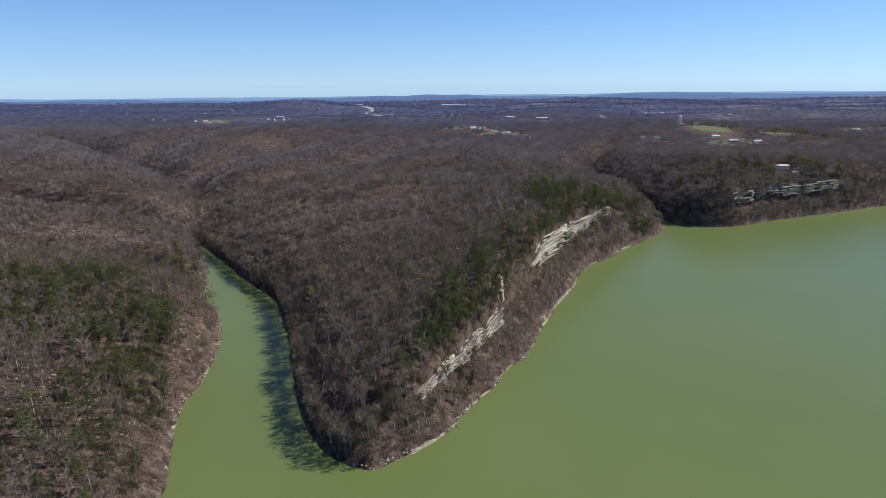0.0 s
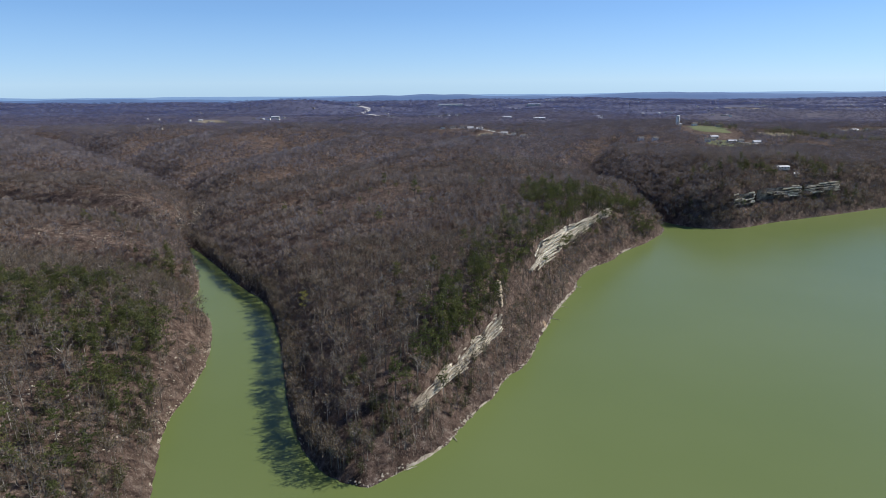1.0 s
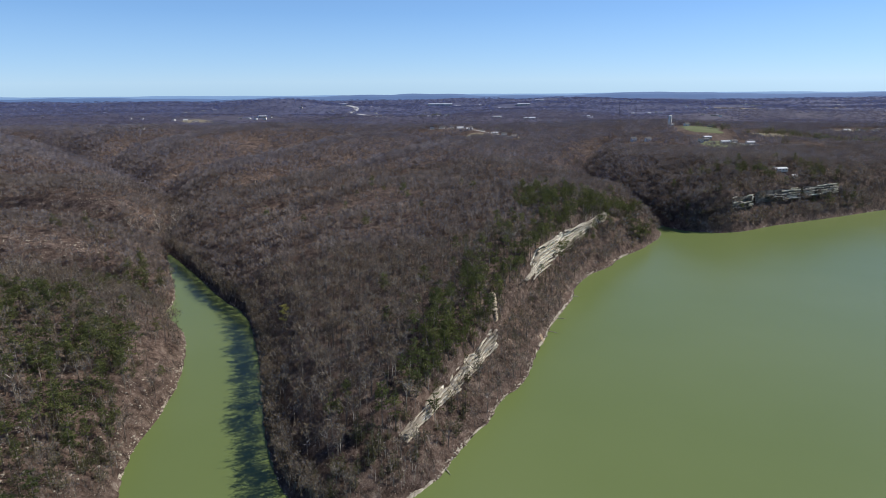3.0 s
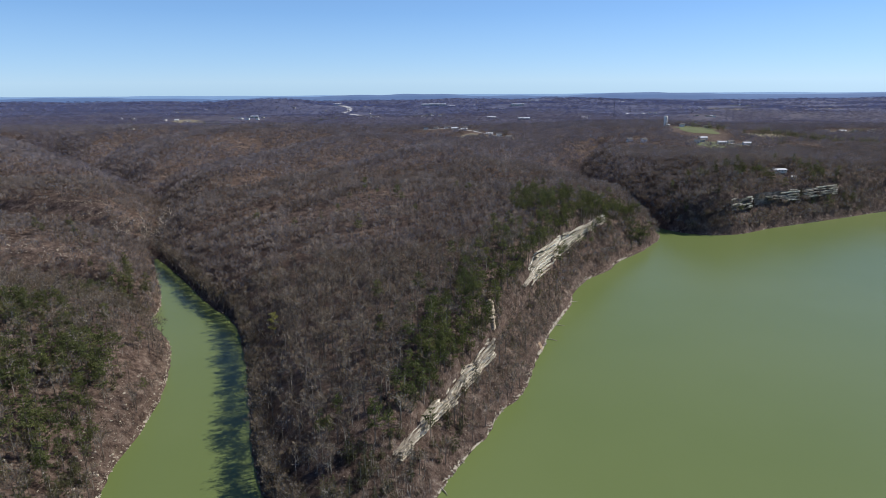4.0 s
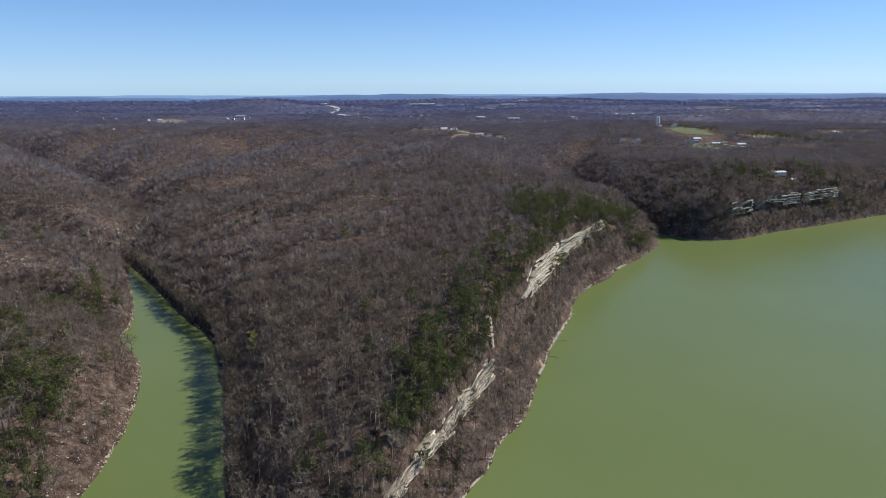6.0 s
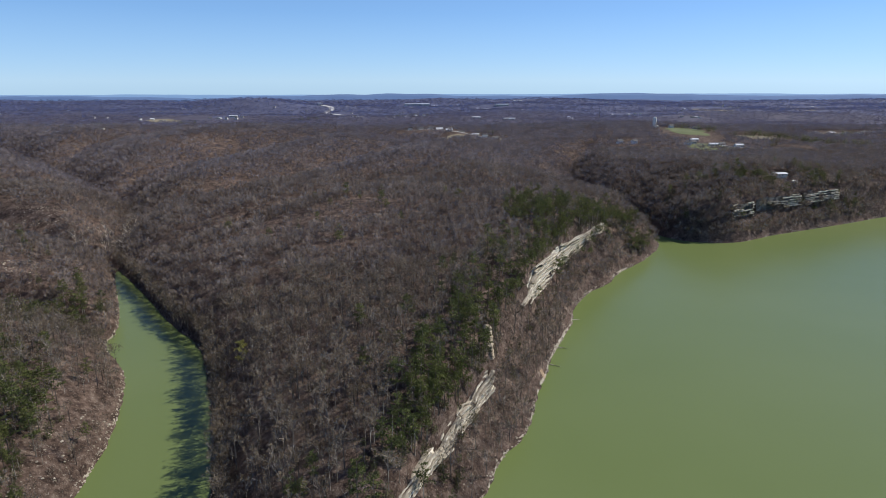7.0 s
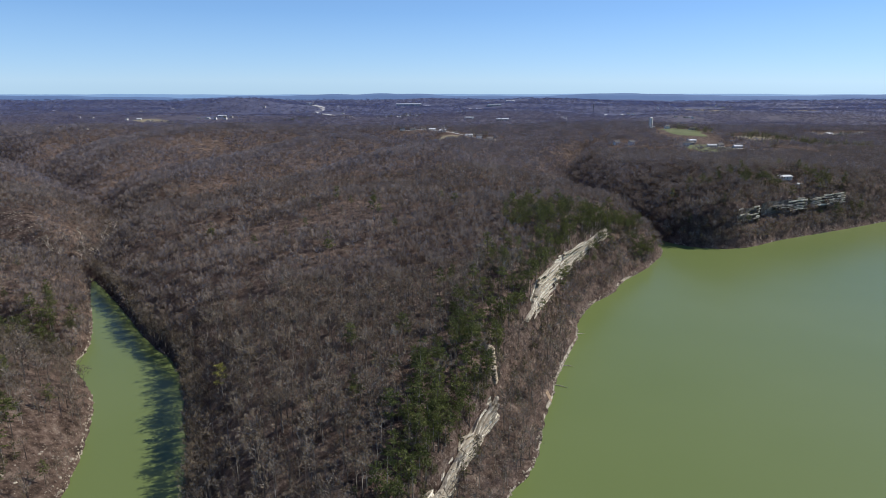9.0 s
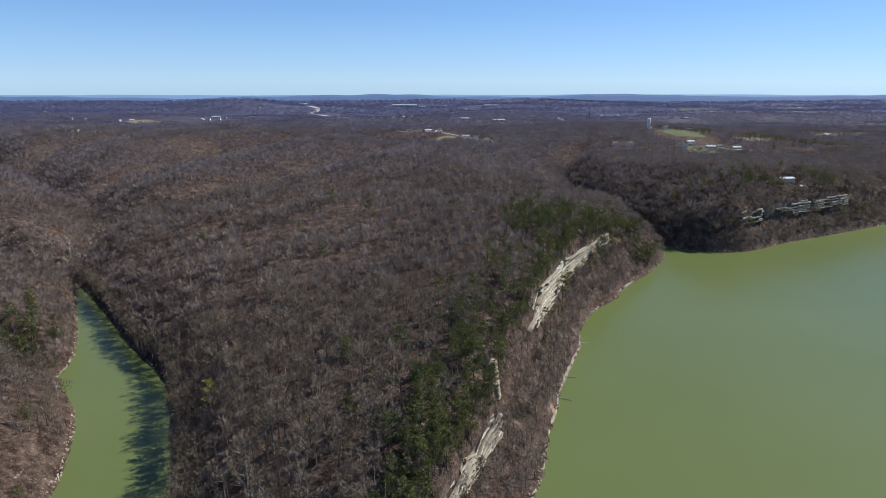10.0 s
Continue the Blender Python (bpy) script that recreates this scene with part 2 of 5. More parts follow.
ridge_mats = [ridge_material("near_hazed_ridge", (0.03, 0.04, 0.08), (0.05, 0.065, 0.115), (0.22, 0.38, 0.90, 1), 0.12),
              ridge_material("middle_hazed_ridge", (0.03, 0.05, 0.10), (0.05, 0.08, 0.14), (0.24, 0.45, 0.95, 1), 0.25),
              ridge_material("last_hazed_ridge", (0.06, 0.10, 0.17), (0.08, 0.12, 0.19), (0.32, 0.58, 1.0, 1), 0.38)]

# ---- the lie of the land ----
rng = np.random.default_rng(7)
TABLE = np.random.default_rng(3).random((256, 256))


def rough(x, y, size, seed=0):
    """Smooth noise between -1 and 1 with features of that many metres."""
    u, v = np.asarray(x) / size + 17.3 * seed + 900, np.asarray(y) / size + 31.7 * seed + 900
    i, j = np.floor(u).astype(int), np.floor(v).astype(int)
    a, b = u - i, v - j
    a, b = a * a * (3 - 2 * a), b * b * (3 - 2 * b)
    t = lambda p, q: TABLE[(i + p) % 256, (j + q) % 256]
    return 2 * ((t(0, 0) * (1 - a) + t(1, 0) * a) * (1 - b) + (t(0, 1) * (1 - a) + t(1, 1) * a) * b) - 1


def rounded(points, times=2):
    """A polyline with its corners cut."""
    p = np.array(points, float)
    for _ in range(times):
        q = np.empty((2 * len(p) - 2, p.shape[1]))
        q[0::2], q[1::2] = p[:-1] * 0.75 + p[1:] * 0.25, p[:-1] * 0.25 + p[1:] * 0.75
        p = np.vstack([p[:1], q, p[-1:]])
    return p


# shores in plan, in metres
BLUFF = rounded([(-35, 217), (-15, 233), (2, 258), (15, 284), (32, 320), (51, 350), (65, 395), (85, 439), (107, 488), (130, 538), (170, 590), (208, 636),
                (237, 660), (250, 692), (238, 722)], 1)
EAST = rounded([(-35, 217), (-24, 227), (-14, 234.5), (-7, 242), (1.5, 254), (3.5, 262), (11.5, 274.5), (16.5, 285), (24, 294), (26.5, 304), (34.5, 321), (45, 333), (51.5, 348), (56, 363),
                (61, 379), (70, 399), (73.5, 412), (80, 427), (93, 454), (104, 476), (109, 500), (117, 515), (132, 539), (154, 559), (172, 589), (193, 610), (217, 638), (240, 670),
                (251, 697), (240, 722)], 1)
INLET_W = rounded([(240, 722), (226, 762), (206, 820), (190, 868)], 1)
INLET_E = rounded([(214, 872), (238, 800), (256, 750), (262, 723)], 1)
FAR = rounded([(262, 723), (276, 701), (302, 689), (324, 689), (346, 695), (384, 718), (431, 739), (506, 771), (586, 810), (720, 858), (900, 930), (1300, 1060), (2100, 1180)], 1)
WEST = rounded([(-290, 626), (-264, 594), (-220, 537), (-178, 477), (-149, 449), (-122, 387), (-102, 330), (-88, 285), (-73, 251), (-64, 236), (-50, 222), (-35, 217)], 1)
LEFT = rounded([(-220, -500), (-140, -100), (-118, 60), (-116, 150), (-123, 198), (-135, 231), (-148, 266), (-149, 305), (-155, 342), (-170, 388), (-184, 415), (-212, 446),
                (-213, 470), (-232, 512), (-262, 568), (-290, 626)], 1)
SOUTH = np.array([(2100, 1180), (2700, 600), (2700, -900), (-300, -900), (-220, -500)], float)
WATER = np.vstack([LEFT, WEST, EAST, INLET_W, INLET_E, FAR, SOUTH])


def away(x, y, line):
    """Distance from a polyline, and how far along it the nearest point lies (in points)."""
    best, along = np.full(np.shape(x), 1e9), np.zeros(np.shape(x))
    for k in range(len(line) - 1):
        (ax, ay), (bx, by) = line[k][:2], line[k + 1][:2]
        ux, uy = bx - ax, by - ay
        s = np.clip(((x - ax) * ux + (y - ay) * uy) / (ux * ux + uy * uy + 1e-9), 0, 1)
        d = np.hypot(x - ax - s * ux, y - ay - s * uy)
        near = d < best
        best, along = np.where(near, d, best), np.where(near, k + s, along)
    return best, along


def in_water(x, y):
    inside = np.zeros(np.shape(x), bool)
    p, q = WATER, np.roll(WATER, -1, 0)
    for (ax, ay), (bx, by) in zip(p, q):
        if ay != by:
            inside ^= ((ay > y) != (by > y)) & (x < (bx - ax) * (y - ay) / (by - ay) + ax)
    return inside


def lower(a, b, k=6.0):
    h = np.clip(0.5 + 0.5 * (b - a) / k, 0, 1)
    return b * (1 - h) + a * h - k * h * (1 - h)


def step(v, a, b):
    t = np.clip((v - a) / (b - a), 0, 1)
    return t * t * (3 - 2 * t)


# the bluff: talus slope, distance of the cliff from the shore, its height, by northing
TALUS = ((200, 0.8), (257, 0.76), (285, 0.66), (305, 0.61), (340, 0.83), (400, 1.16), (430, 1.3), (490, 1.2), (534, 1.15), (568, 1.48), (605, 1.72), (660, 1.16))
CLIFF = ((240, 0), (252, 4), (260, 6), (285, 12), (317, 15), (340, 15), (365, 12), (400, 9), (428, 10), (452, 20), (507, 18), (555, 16), (584, 10), (605, 5), (640, 2), (660, 0))


def by(table, v):
    t = np.array(table)
    return np.interp(v, t[:, 0], t[:, 1])


def cliff_at(y):
    return np.interp(y, [220, 260, 345, 400, 600, 640], [11.5, 17.8, 18.8, 21.5, 21, 19.5])


# hollows: steepness of their sides; x, y and the height of their floor
HOLLOWS = [(k, rounded(h, 2)) for k, h in (
    (0.6, [(-290, 626, 1), (-322, 720, 3), (-395, 880, 6), (-480, 955, 7), (-610, 1110, 9), (-800, 1300, 11), (-1050, 1550, 14)]),
    (0.6, [(-205, 455, 0), (-255, 470, 3), (-340, 472, 7), (-460, 440, 13)]),
    (0.6, [(-290, 626, 1), (-350, 640, 5), (-440, 655, 8), (-560, 690, 13)]),
    (0.62, [(-255, 590, 4), (-195, 628, 14), (-160, 672, 24), (-118, 725, 32), (-60, 790, 40)]),
    (0.52, [(-335, 750, 4), (-262, 785, 9), (-212, 850, 13), (-172, 935, 17), (-135, 1040, 22), (-85, 1170, 28), (-15, 1290, 38)]),
    (0.5, [(-430, 925, 6), (-385, 1010, 8), (-350, 1130, 12), (-305, 1250, 18), (-250, 1350, 28)]),
    (0.48, [(-640, 1140, 9), (-670, 1240, 13), (-620, 1380, 20), (-540, 1480, 30)]),
    (0.7, [(204, 868, 0), (222, 950, 4), (240, 1050, 8), (262, 1160, 13), (330, 1270, 24)]),
    (0.55, [(-380, 860, 6), (-520, 850, 10), (-680, 830, 18)]),
    (0.5, [(280, 1190, 20), (420, 1150, 22), (520, 1080, 30)]),
    (0.42, [(-330, 1640, 30), (-180, 1500, 28), (-60, 1400, 32), (20, 1330, 40)]),
)]
CREST_X = ((217, -38), (265, -36), (300, -28), (340, -18), (420, 0), (520, 35), (600, 60), (680, 10), (800, -10), (950, 30), (1200, 60), (1500, 80))
CREST_Z = ((200, 4), (217, 6), (235, 17), (265, 34), (300, 44), (340, 50), (420, 52), (520, 55), (600, 58), (680, 51), (800, 47), (950, 46), (1200, 44), (1500, 42))


def height(x, y):
    x, y = np.asarray(x, float), np.asarray(y, float)
    shift = np.exp(-((x - by(CREST_X, y)) / 165.0) ** 2)
    plain = 45 + 5 * rough(x, y, 330, 1) + 3 * rough(x, y, 120, 2)
    plain = plain - 4 * np.exp(-(((x + 330) / 190) ** 2 + ((y - 930) / 270) ** 2)) - 8 * np.exp(-(((x + 380) / 150) ** 2 + ((y - 560) / 120) ** 2))
    top = plain + (by(CREST_Z, y) + 3 * rough(x, y, 90, 3) - plain) * shift
    top = top + 15 * np.exp(-(((x - 430) / 130) ** 2 + ((y - 830) / 110) ** 2)) + 10 * np.exp(-(((x - 560) / 210) ** 2 + ((y - 1490) / 160) ** 2))
    top = top + 1 * np.exp(-(((x - 140) / 65) ** 2 + ((y - 765) / 110) ** 2))
    top = top + 6 * np.exp(-(((x - 340) / 90) ** 2 + ((y - 800) / 90) ** 2))
    spur = np.interp(y, [700, 760, 893, 1043, 1260], [168, 160, 150, 138, 90])
    top = top + 2 * np.exp(-((x - spur) / 42) ** 2) * step(y, 780, 900) * (1 - step(y, 1150, 1350))
    # beyond the plateau: rolling farmland, then low ridges up to the skyline
    far = 22 + 13 * rough(x, y, 560, 4) + 8 * rough(x, y, 230, 5) + 50 * np.exp(-(((x + 870) / 230) ** 2 + ((y - 3250) / 230) ** 2)) + 32 * np.exp(-(((x - 480) / 270) ** 2 + ((y - 3560) / 200) ** 2))
    far = far + step(y, 3600, 4700) * (10 + 5 * rough(x, y * 0.3, 650, 6))
    z = top + (far - top) * step(y, 1500, 2300)
    near = (x > -900) & (x < 1400) & (y < 2000)
    reach = [away(x, y, line) for _, line in HOLLOWS]
    # rounded crests between the hollows
    z = z + np.clip(0.2 * (np.minimum.reduce([d for d, _ in reach]) - 62), -8, 13) * step(y, 680, 820) * (1 - step(y, 1450, 1700)) * (1 - step(x, 60, 150))
    for (steep, line), (d, s) in zip(HOLLOWS, reach):
        z = np.where(d < 400, lower(z, np.interp(s, np.arange(len(line)), line[:, 2]) - 2 + 1.15 * steep * d + 2.0 * rough(x, y, 40, 8), 7.0), z)
    wob = 1.6 * rough(x, y, 14, 9) + 0.7 * rough(x, y, 5, 10)
    stir = lambda d: np.maximum(d + np.clip(d / 6, 0, 1) * wob, 0)
    d, shore = stir(away(x, y, BLUFF)[0]), away(x, y, EAST)[0]
    dc, hc = cliff_at(y), by(CLIFF, y)
    tal = by(TALUS, y)
    bank = tal * np.minimum(d, dc) * np.clip(0.25 + shore / 7, 0, 1) + hc * step(d, dc - 1.0, dc + 3) + 0.85 * np.maximum(d - dc - 3, 0)
    z = lower(z, bank, 5.0)
    d = stir(away(x, y, WEST)[0])
    z = lower(z, 27 * (1 - np.exp(-d / 30)) + 0.12 * d, 4.0)
    d = stir(away(x, y, LEFT)[0])
    z = lower(z, 22 * (1 - np.exp(-d / 24)) + 0.13 * d, 4.0)
    dl = stir(away(x, y, FAR)[0])
    z = lower(z, 1.25 * np.minimum(dl, 20) + 13 * step(dl, 19, 23) + 0.52 * np.maximum(dl - 22, 0), 5.0)
    d = stir(away(x, y, INLET_W)[0])
    z = lower(z, 46 * (1 - np.exp(-d / 29)) + 0.1 * d, 4.0)
    d = stir(away(x, y, INLET_E)[0])
    z = lower(z, 20 * (1 - np.exp(-d / 14)) + 0.36 * d, 4.0)
    wet = in_water(x, y)
    edge = np.minimum.reduce([away(x, y, l)[0] for l in (EAST, WEST, LEFT, FAR, INLET_W, INLET_E)])
    z = np.where(wet, -np.minimum(0.9 * edge, 6), np.maximum(z + 1.2, np.minimum(0.9 * edge, 1.2)))
    return z


def mesh_from(name, verts, faces, mats, index=None, smooth=False):
    """A mesh from arrays of corners and of faces with three or four corners each."""
    verts, faces = np.ascontiguousarray(verts, np.float32), np.ascontiguousarray(faces, np.int32)
    me = bpy.data.meshes.new(name)
    k = faces.shape[1]
    me.vertices.add(len(verts))
    me.vertices.foreach_set("co", verts.ravel())
    me.loops.add(faces.size)
    me.loops.foreach_set("vertex_index", faces.ravel())
    me.polygons.add(len(faces))
    me.polygons.foreach_set("loop_start", np.arange(0, faces.size, k, dtype=np.int32))
    for m in mats:
        me.materials.append(m)
    if index is not None:
        me.polygons.foreach_set("material_index", np.ascontiguousarray(index, np.int32))
    me.update(calc_edges=True)
    me.polygons.foreach_set("use_smooth", np.full(len(faces), smooth))
    return me


def grown(start, end, first, ratio):
    out, size = [start], first
    while out[-1] < end:
        out.append(out[-1] + size)
        size = min(size * ratio, 90)
    return np.array(out)


FINE = 4.0
gx = np.concatenate([-grown(430, 5200, FINE * 1.2, 1.06)[::-1], np.arange(-430 + FINE, 620, FINE), grown(620, 5200, FINE * 1.2, 1.06)])
gy = np.concatenate([np.arange(-1000, 150, 60), np.arange(170, 860, FINE), grown(860, 4920, FINE * 1.2, 1.03)])
GX, GY = np.meshgrid(gx, gy)
GZ = height(GX, GY)
nx, ny = len(gx), len(gy)
ids = np.arange(nx * ny).reshape(ny, nx)
quads = np.stack([ids[:-1, :-1], ids[:-1, 1:], ids[1:, 1:], ids[1:, :-1]], -1).reshape(-1, 4)


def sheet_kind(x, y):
    """Which cover the ground has: leaf litter near, closed woods beyond the hills, bluer woods towards the skyline;
    both woods hold distance haze in their colour.
    """
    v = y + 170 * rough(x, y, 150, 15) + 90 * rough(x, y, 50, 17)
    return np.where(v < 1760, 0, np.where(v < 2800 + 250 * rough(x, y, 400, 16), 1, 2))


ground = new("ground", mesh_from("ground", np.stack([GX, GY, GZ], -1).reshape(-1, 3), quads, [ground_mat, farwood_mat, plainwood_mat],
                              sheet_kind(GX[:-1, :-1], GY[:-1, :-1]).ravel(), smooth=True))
tagged(ground, "wooded hills with brown leaf litter rising from a lake", "ground", kind="structure")

# the lake: one level sheet, a little finer towards the point
wx, wy = np.linspace(-1200, 2800, 21), np.linspace(-950, 1250, 12)
WX, WY = np.meshgrid(wx, wy)
wid = np.arange(WX.size).reshape(WX.shape)
water = new("water", mesh_from("water", np.stack([WX, WY, np.zeros_like(WX)], -1).reshape(-1, 3),
                               np.stack([wid[:-1, :-1], wid[:-1, 1:], wid[1:, 1:], wid[1:, :-1]], -1).reshape(-1, 4), [water_mat]))
tagged(water, "calm opaque green lake water with faint ripples", "lake", kind="structure")


def ground_at(x, y):
    """The height of the ground sheet itself."""
    x, y = np.asarray(x, float), np.asarray(y, float)
    i, j = np.clip(np.searchsorted(gx, x) - 1, 0, nx - 2), np.clip(np.searchsorted(gy, y) - 1, 0, ny - 2)
    a, b = (x - gx[i]) / (gx[i + 1] - gx[i]), (y - gy[j]) / (gy[j + 1] - gy[j])
    return (GZ[j, i] * (1 - a) + GZ[j, i + 1] * a) * (1 - b) + (GZ[j + 1, i] * (1 - a) + GZ[j + 1, i + 1] * a) * b


# ---- trees ----
def spikes(rs, base, way, length, width):
    """Thin triangles that taper from base along way: corners and faces."""
    side = np.cross(way, rs.normal(size=way.shape))
    side /= np.linalg.norm(side, axis=1, keepdims=True) + 1e-9
    v = np.stack([base - side * width[:, None] / 2, base + side * width[:, None] / 2, base + way * length[:, None]], 1).reshape(-1, 3)
    return v, np.arange(len(v)).reshape(-1, 3)


def tube(points, radii, sides=4):
    pts, vs, fs = np.array(points, float), [], []
    for p, r in zip(pts, radii):
        for k in range(sides):
            a = 2 * math.pi * k / sides
            vs.append((p[0] + r * math.cos(a), p[1] + r * math.sin(a), p[2]))
    for i in range(len(pts) - 1):
        for k in range(sides):
            a, b = i * sides + k, i * sides + (k + 1) % sides
            fs += [(a, b, b + sides), (a, b + sides, a + sides)]
    return np.array(vs), np.array(fs)


def stack(parts):
    vs, fs, n = [], [], 0
    for v, f in parts:
        vs.append(v)
        fs.append(f + n)
        n += len(v)
    return np.vstack(vs), np.vstack(fs)


def unit(v):
    return v / (np.linalg.norm(v, axis=1, keepdims=True) + 1e-9)


def ribbons(rs, a, b, w0, w1):
    """Narrow tapered strips from a to b, two triangles each."""
    way = unit(b - a)
    side = unit(np.cross(way, rs.normal(size=way.shape)))
    v = np.stack([a - side * w0[:, None] / 2, a + side * w0[:, None] / 2, b + side * w1[:, None] / 2, b - side * w1[:, None] / 2], 1).reshape(-1, 3)
    q = np.arange(len(a))[:, None] * 4
    return v, np.vstack([q + np.array([[0, 1, 2]]), q + np.array([[0, 2, 3]])])


def sprays(rs, base, way, length, width):
    """Fans of fine twigs that widen from base along way."""
    side = unit(np.cross(way, rs.normal(size=way.shape)))
    end = base + way * length[:, None]
    v = np.stack([base, end - side * width[:, None] / 2, end + side * width[:, None] / 2], 1).reshape(-1, 3)
    return v, np.arange(len(v)).reshape(-1, 3)


def bare_tree(seed, tall=15.0, limbs=9, fans=120, twigs=60, thick=1.0, sides=4, fine=0.08, simple=False):
    """A leafless broadleaf tree: (trunk, bent limbs, boughs), (fans of twigs round their ends)."""
    rs = np.random.default_rng(seed)
    k = tall / 15
    bend = rs.normal(0, 0.035 * tall, 2)
    f = np.array([0, 0.35, 0.7, 0.95])
    line = np.stack([bend[0] * f ** 2, bend[1] * f ** 2, f * tall], 1)
    line[0, 2] = -0.8
    girth = np.array([0.25, 0.17, 0.09, 0.02]) * thick * k
    wood = [tube(line[[0, 3]], girth[[0, 3]], sides) if simple else tube(line, girth, sides)]
    at = rs.uniform(0.34, 0.86, limbs)
    turn = np.arange(limbs) * 2.4 + rs.uniform(0, 0.9, limbs)
    lift = rs.uniform(0.35, 0.95, limbs)
    flat = np.stack([np.cos(turn), np.sin(turn), 0 * turn], 1)
    up = np.array([0, 0, 1.0])
    base = np.stack([bend[0] * at ** 2, bend[1] * at ** 2, at * tall], 1)
    reach = tall * rs.uniform(0.20, 0.32, limbs) * (1.3 - 0.8 * np.abs(at - 0.5))
    knee = base + (flat * np.cos(lift)[:, None] + up * np.sin(lift)[:, None]) * (reach * 0.55)[:, None]
    lift2 = lift + rs.uniform(0.0, 0.7, limbs)
    way = unit(flat * np.cos(lift2)[:, None] + up * np.sin(lift2)[:, None] + rs.normal(0, 0.18, (limbs, 3)))
    wide = np.full(limbs, 0.24 * thick * k)
    wood += [ribbons(rs, base, knee, wide, wide * 0.7), spikes(rs, knee, way, reach * 0.75, wide * 0.7)]
    m = limbs * (2 if simple else 4)
    pick = rs.integers(0, limbs, m)
    g = rs.uniform(0.0, 0.9, m)
    b2 = knee[pick] + way[pick] * (reach[pick] * 0.6 * g)[:, None]
    w2 = unit(way[pick] + rs.normal(0, 0.6, (m, 3)) + np.array([0, 0, 0.3]))
    r2 = reach[pick] * rs.uniform(0.4, 0.75, m)
    wood.append(spikes(rs, b2, w2, r2, np.full(m, 0.10 * thick * k)))
    p = rs.integers(0, m, fans)
    bf = b2[p] + w2[p] * (r2[p] * rs.uniform(0.1, 0.8, fans))[:, None]
    wf = unit(w2[p] + rs.normal(0, 0.5, (fans, 3)) + np.array([0, 0, 0.3]))
    lf = rs.uniform(0.05, 0.105, fans) * tall
    parts = [sprays(rs, bf, wf, lf, lf * rs.uniform(0.45, 0.9, fans))]
    p3 = rs.integers(0, m, twigs)
    b3 = b2[p3] + w2[p3] * (r2[p3] * rs.uniform(0.15, 1.0, twigs))[:, None]
    w3 = unit(w2[p3] + rs.normal(0, 0.6, (twigs, 3)) + np.array([0, 0, 0.25]))
    parts.append(spikes(rs, b3, w3, rs.uniform(0.07, 0.16, twigs) * tall, np.full(twigs, fine * 1.3)))
    return stack(wood), stack(parts)


def evergreen(seed, tall=16.0, wide=5.0, low=0.35, tufts=400, tip=0.6, leaf=0.5, boughs=22):
    """A pine or cedar: (trunk and boughs), (clumps of needles along the boughs)."""
    rs = np.random.default_rng(seed)
    bend = rs.normal(0, 0.02 * tall, 2)
    line = np.array([(0, 0, -0.8), (bend[0] * 0.3, bend[1] * 0.3, tall * 0.5), (bend[0], bend[1], tall * 0.97)])
    wood = [tube(line, [0.22, 0.15, 0.03], 4)]
    n = boughs
    at = np.sort(rs.uniform(low, 0.96, n))
    turn = np.arange(n) * 2.4 + rs.uniform(0, 0.8, n)
    lift = rs.uniform(-0.05, 0.45, n)
    way = np.stack([np.cos(turn) * np.cos(lift), np.sin(turn) * np.cos(lift), np.sin(lift)], 1)
    f = (at - low) / (1 - low)
    reach = wide / 2 * (0.35 + (1 - f) ** tip * 0.75) * np.clip(f * 5 + 0.45, 0, 1) * rs.uniform(0.6, 1.25, n)
    base = np.stack([bend[0] * at, bend[1] * at, at * tall], 1)
    wood.append(spikes(rs, base, way, reach, np.full(n, 0.12)))
    # two clumps to a bough, and one at the tip of the trunk
    heart = np.vstack([base + way * (reach * 0.5)[:, None], base + way * (reach * 0.95)[:, None], line[-1:]])
    size = np.concatenate([np.clip(reach * 0.42, 0.5, 1.4), np.clip(reach * 0.38, 0.45, 1.25), [0.7]])
    p = rs.integers(0, len(heart), tufts)
    w = unit(rs.normal(0, 1, (tufts, 3)) * np.array([1, 1, 0.55]) + np.array([0, 0, 0.45]))
    b = heart[p] + w * (size[p] * rs.uniform(0.1, 0.55, tufts))[:, None]
    return stack(wood), spikes(rs, b, w, size[p] * rs.uniform(0.5, 0.9, tufts), leaf * rs.uniform(0.7, 1.4, tufts))


def planted(name, forms, places, mats, label, category, smooth=False):
    """One joined mesh of many trees; places: x, y, z, turn, size, form."""
    vs, fs, ms, n = [], [], [], 0
    for k, (wood, crown) in enumerate(forms):
        rows = places[places[:, 5] == k]
        if not len(rows):
            continue
        v, f = stack([wood, crown])
        mi = np.concatenate([np.zeros(len(wood[1]), int), np.ones(len(crown[1]), int)])
        c, s = np.cos(rows[:, 3])[:, None], np.sin(rows[:, 3])[:, None]
        X = (v[None, :, 0] * c - v[None, :, 1] * s) * rows[:, 4:5] + rows[:, 0:1]
        Y = (v[None, :, 0] * s + v[None, :, 1] * c) * rows[:, 4:5] + rows[:, 1:2]
        Z = v[None, :, 2] * rows[:, 4:5] + rows[:, 2:3]
        vs.append(np.stack([X, Y, Z], -1).reshape(-1, 3))
        fs.append((f[None] + (np.arange(len(rows)) * len(v))[:, None, None] + n).reshape(-1, 3))
        ms.append(np.tile(mi, len(rows)))
        n += len(rows) * len(v)
    me = mesh_from(name, np.vstack(vs), np.vstack(fs), mats, np.concatenate(ms), smooth=smooth)
    return tagged(new(name, me), label, category, kind="stuff")


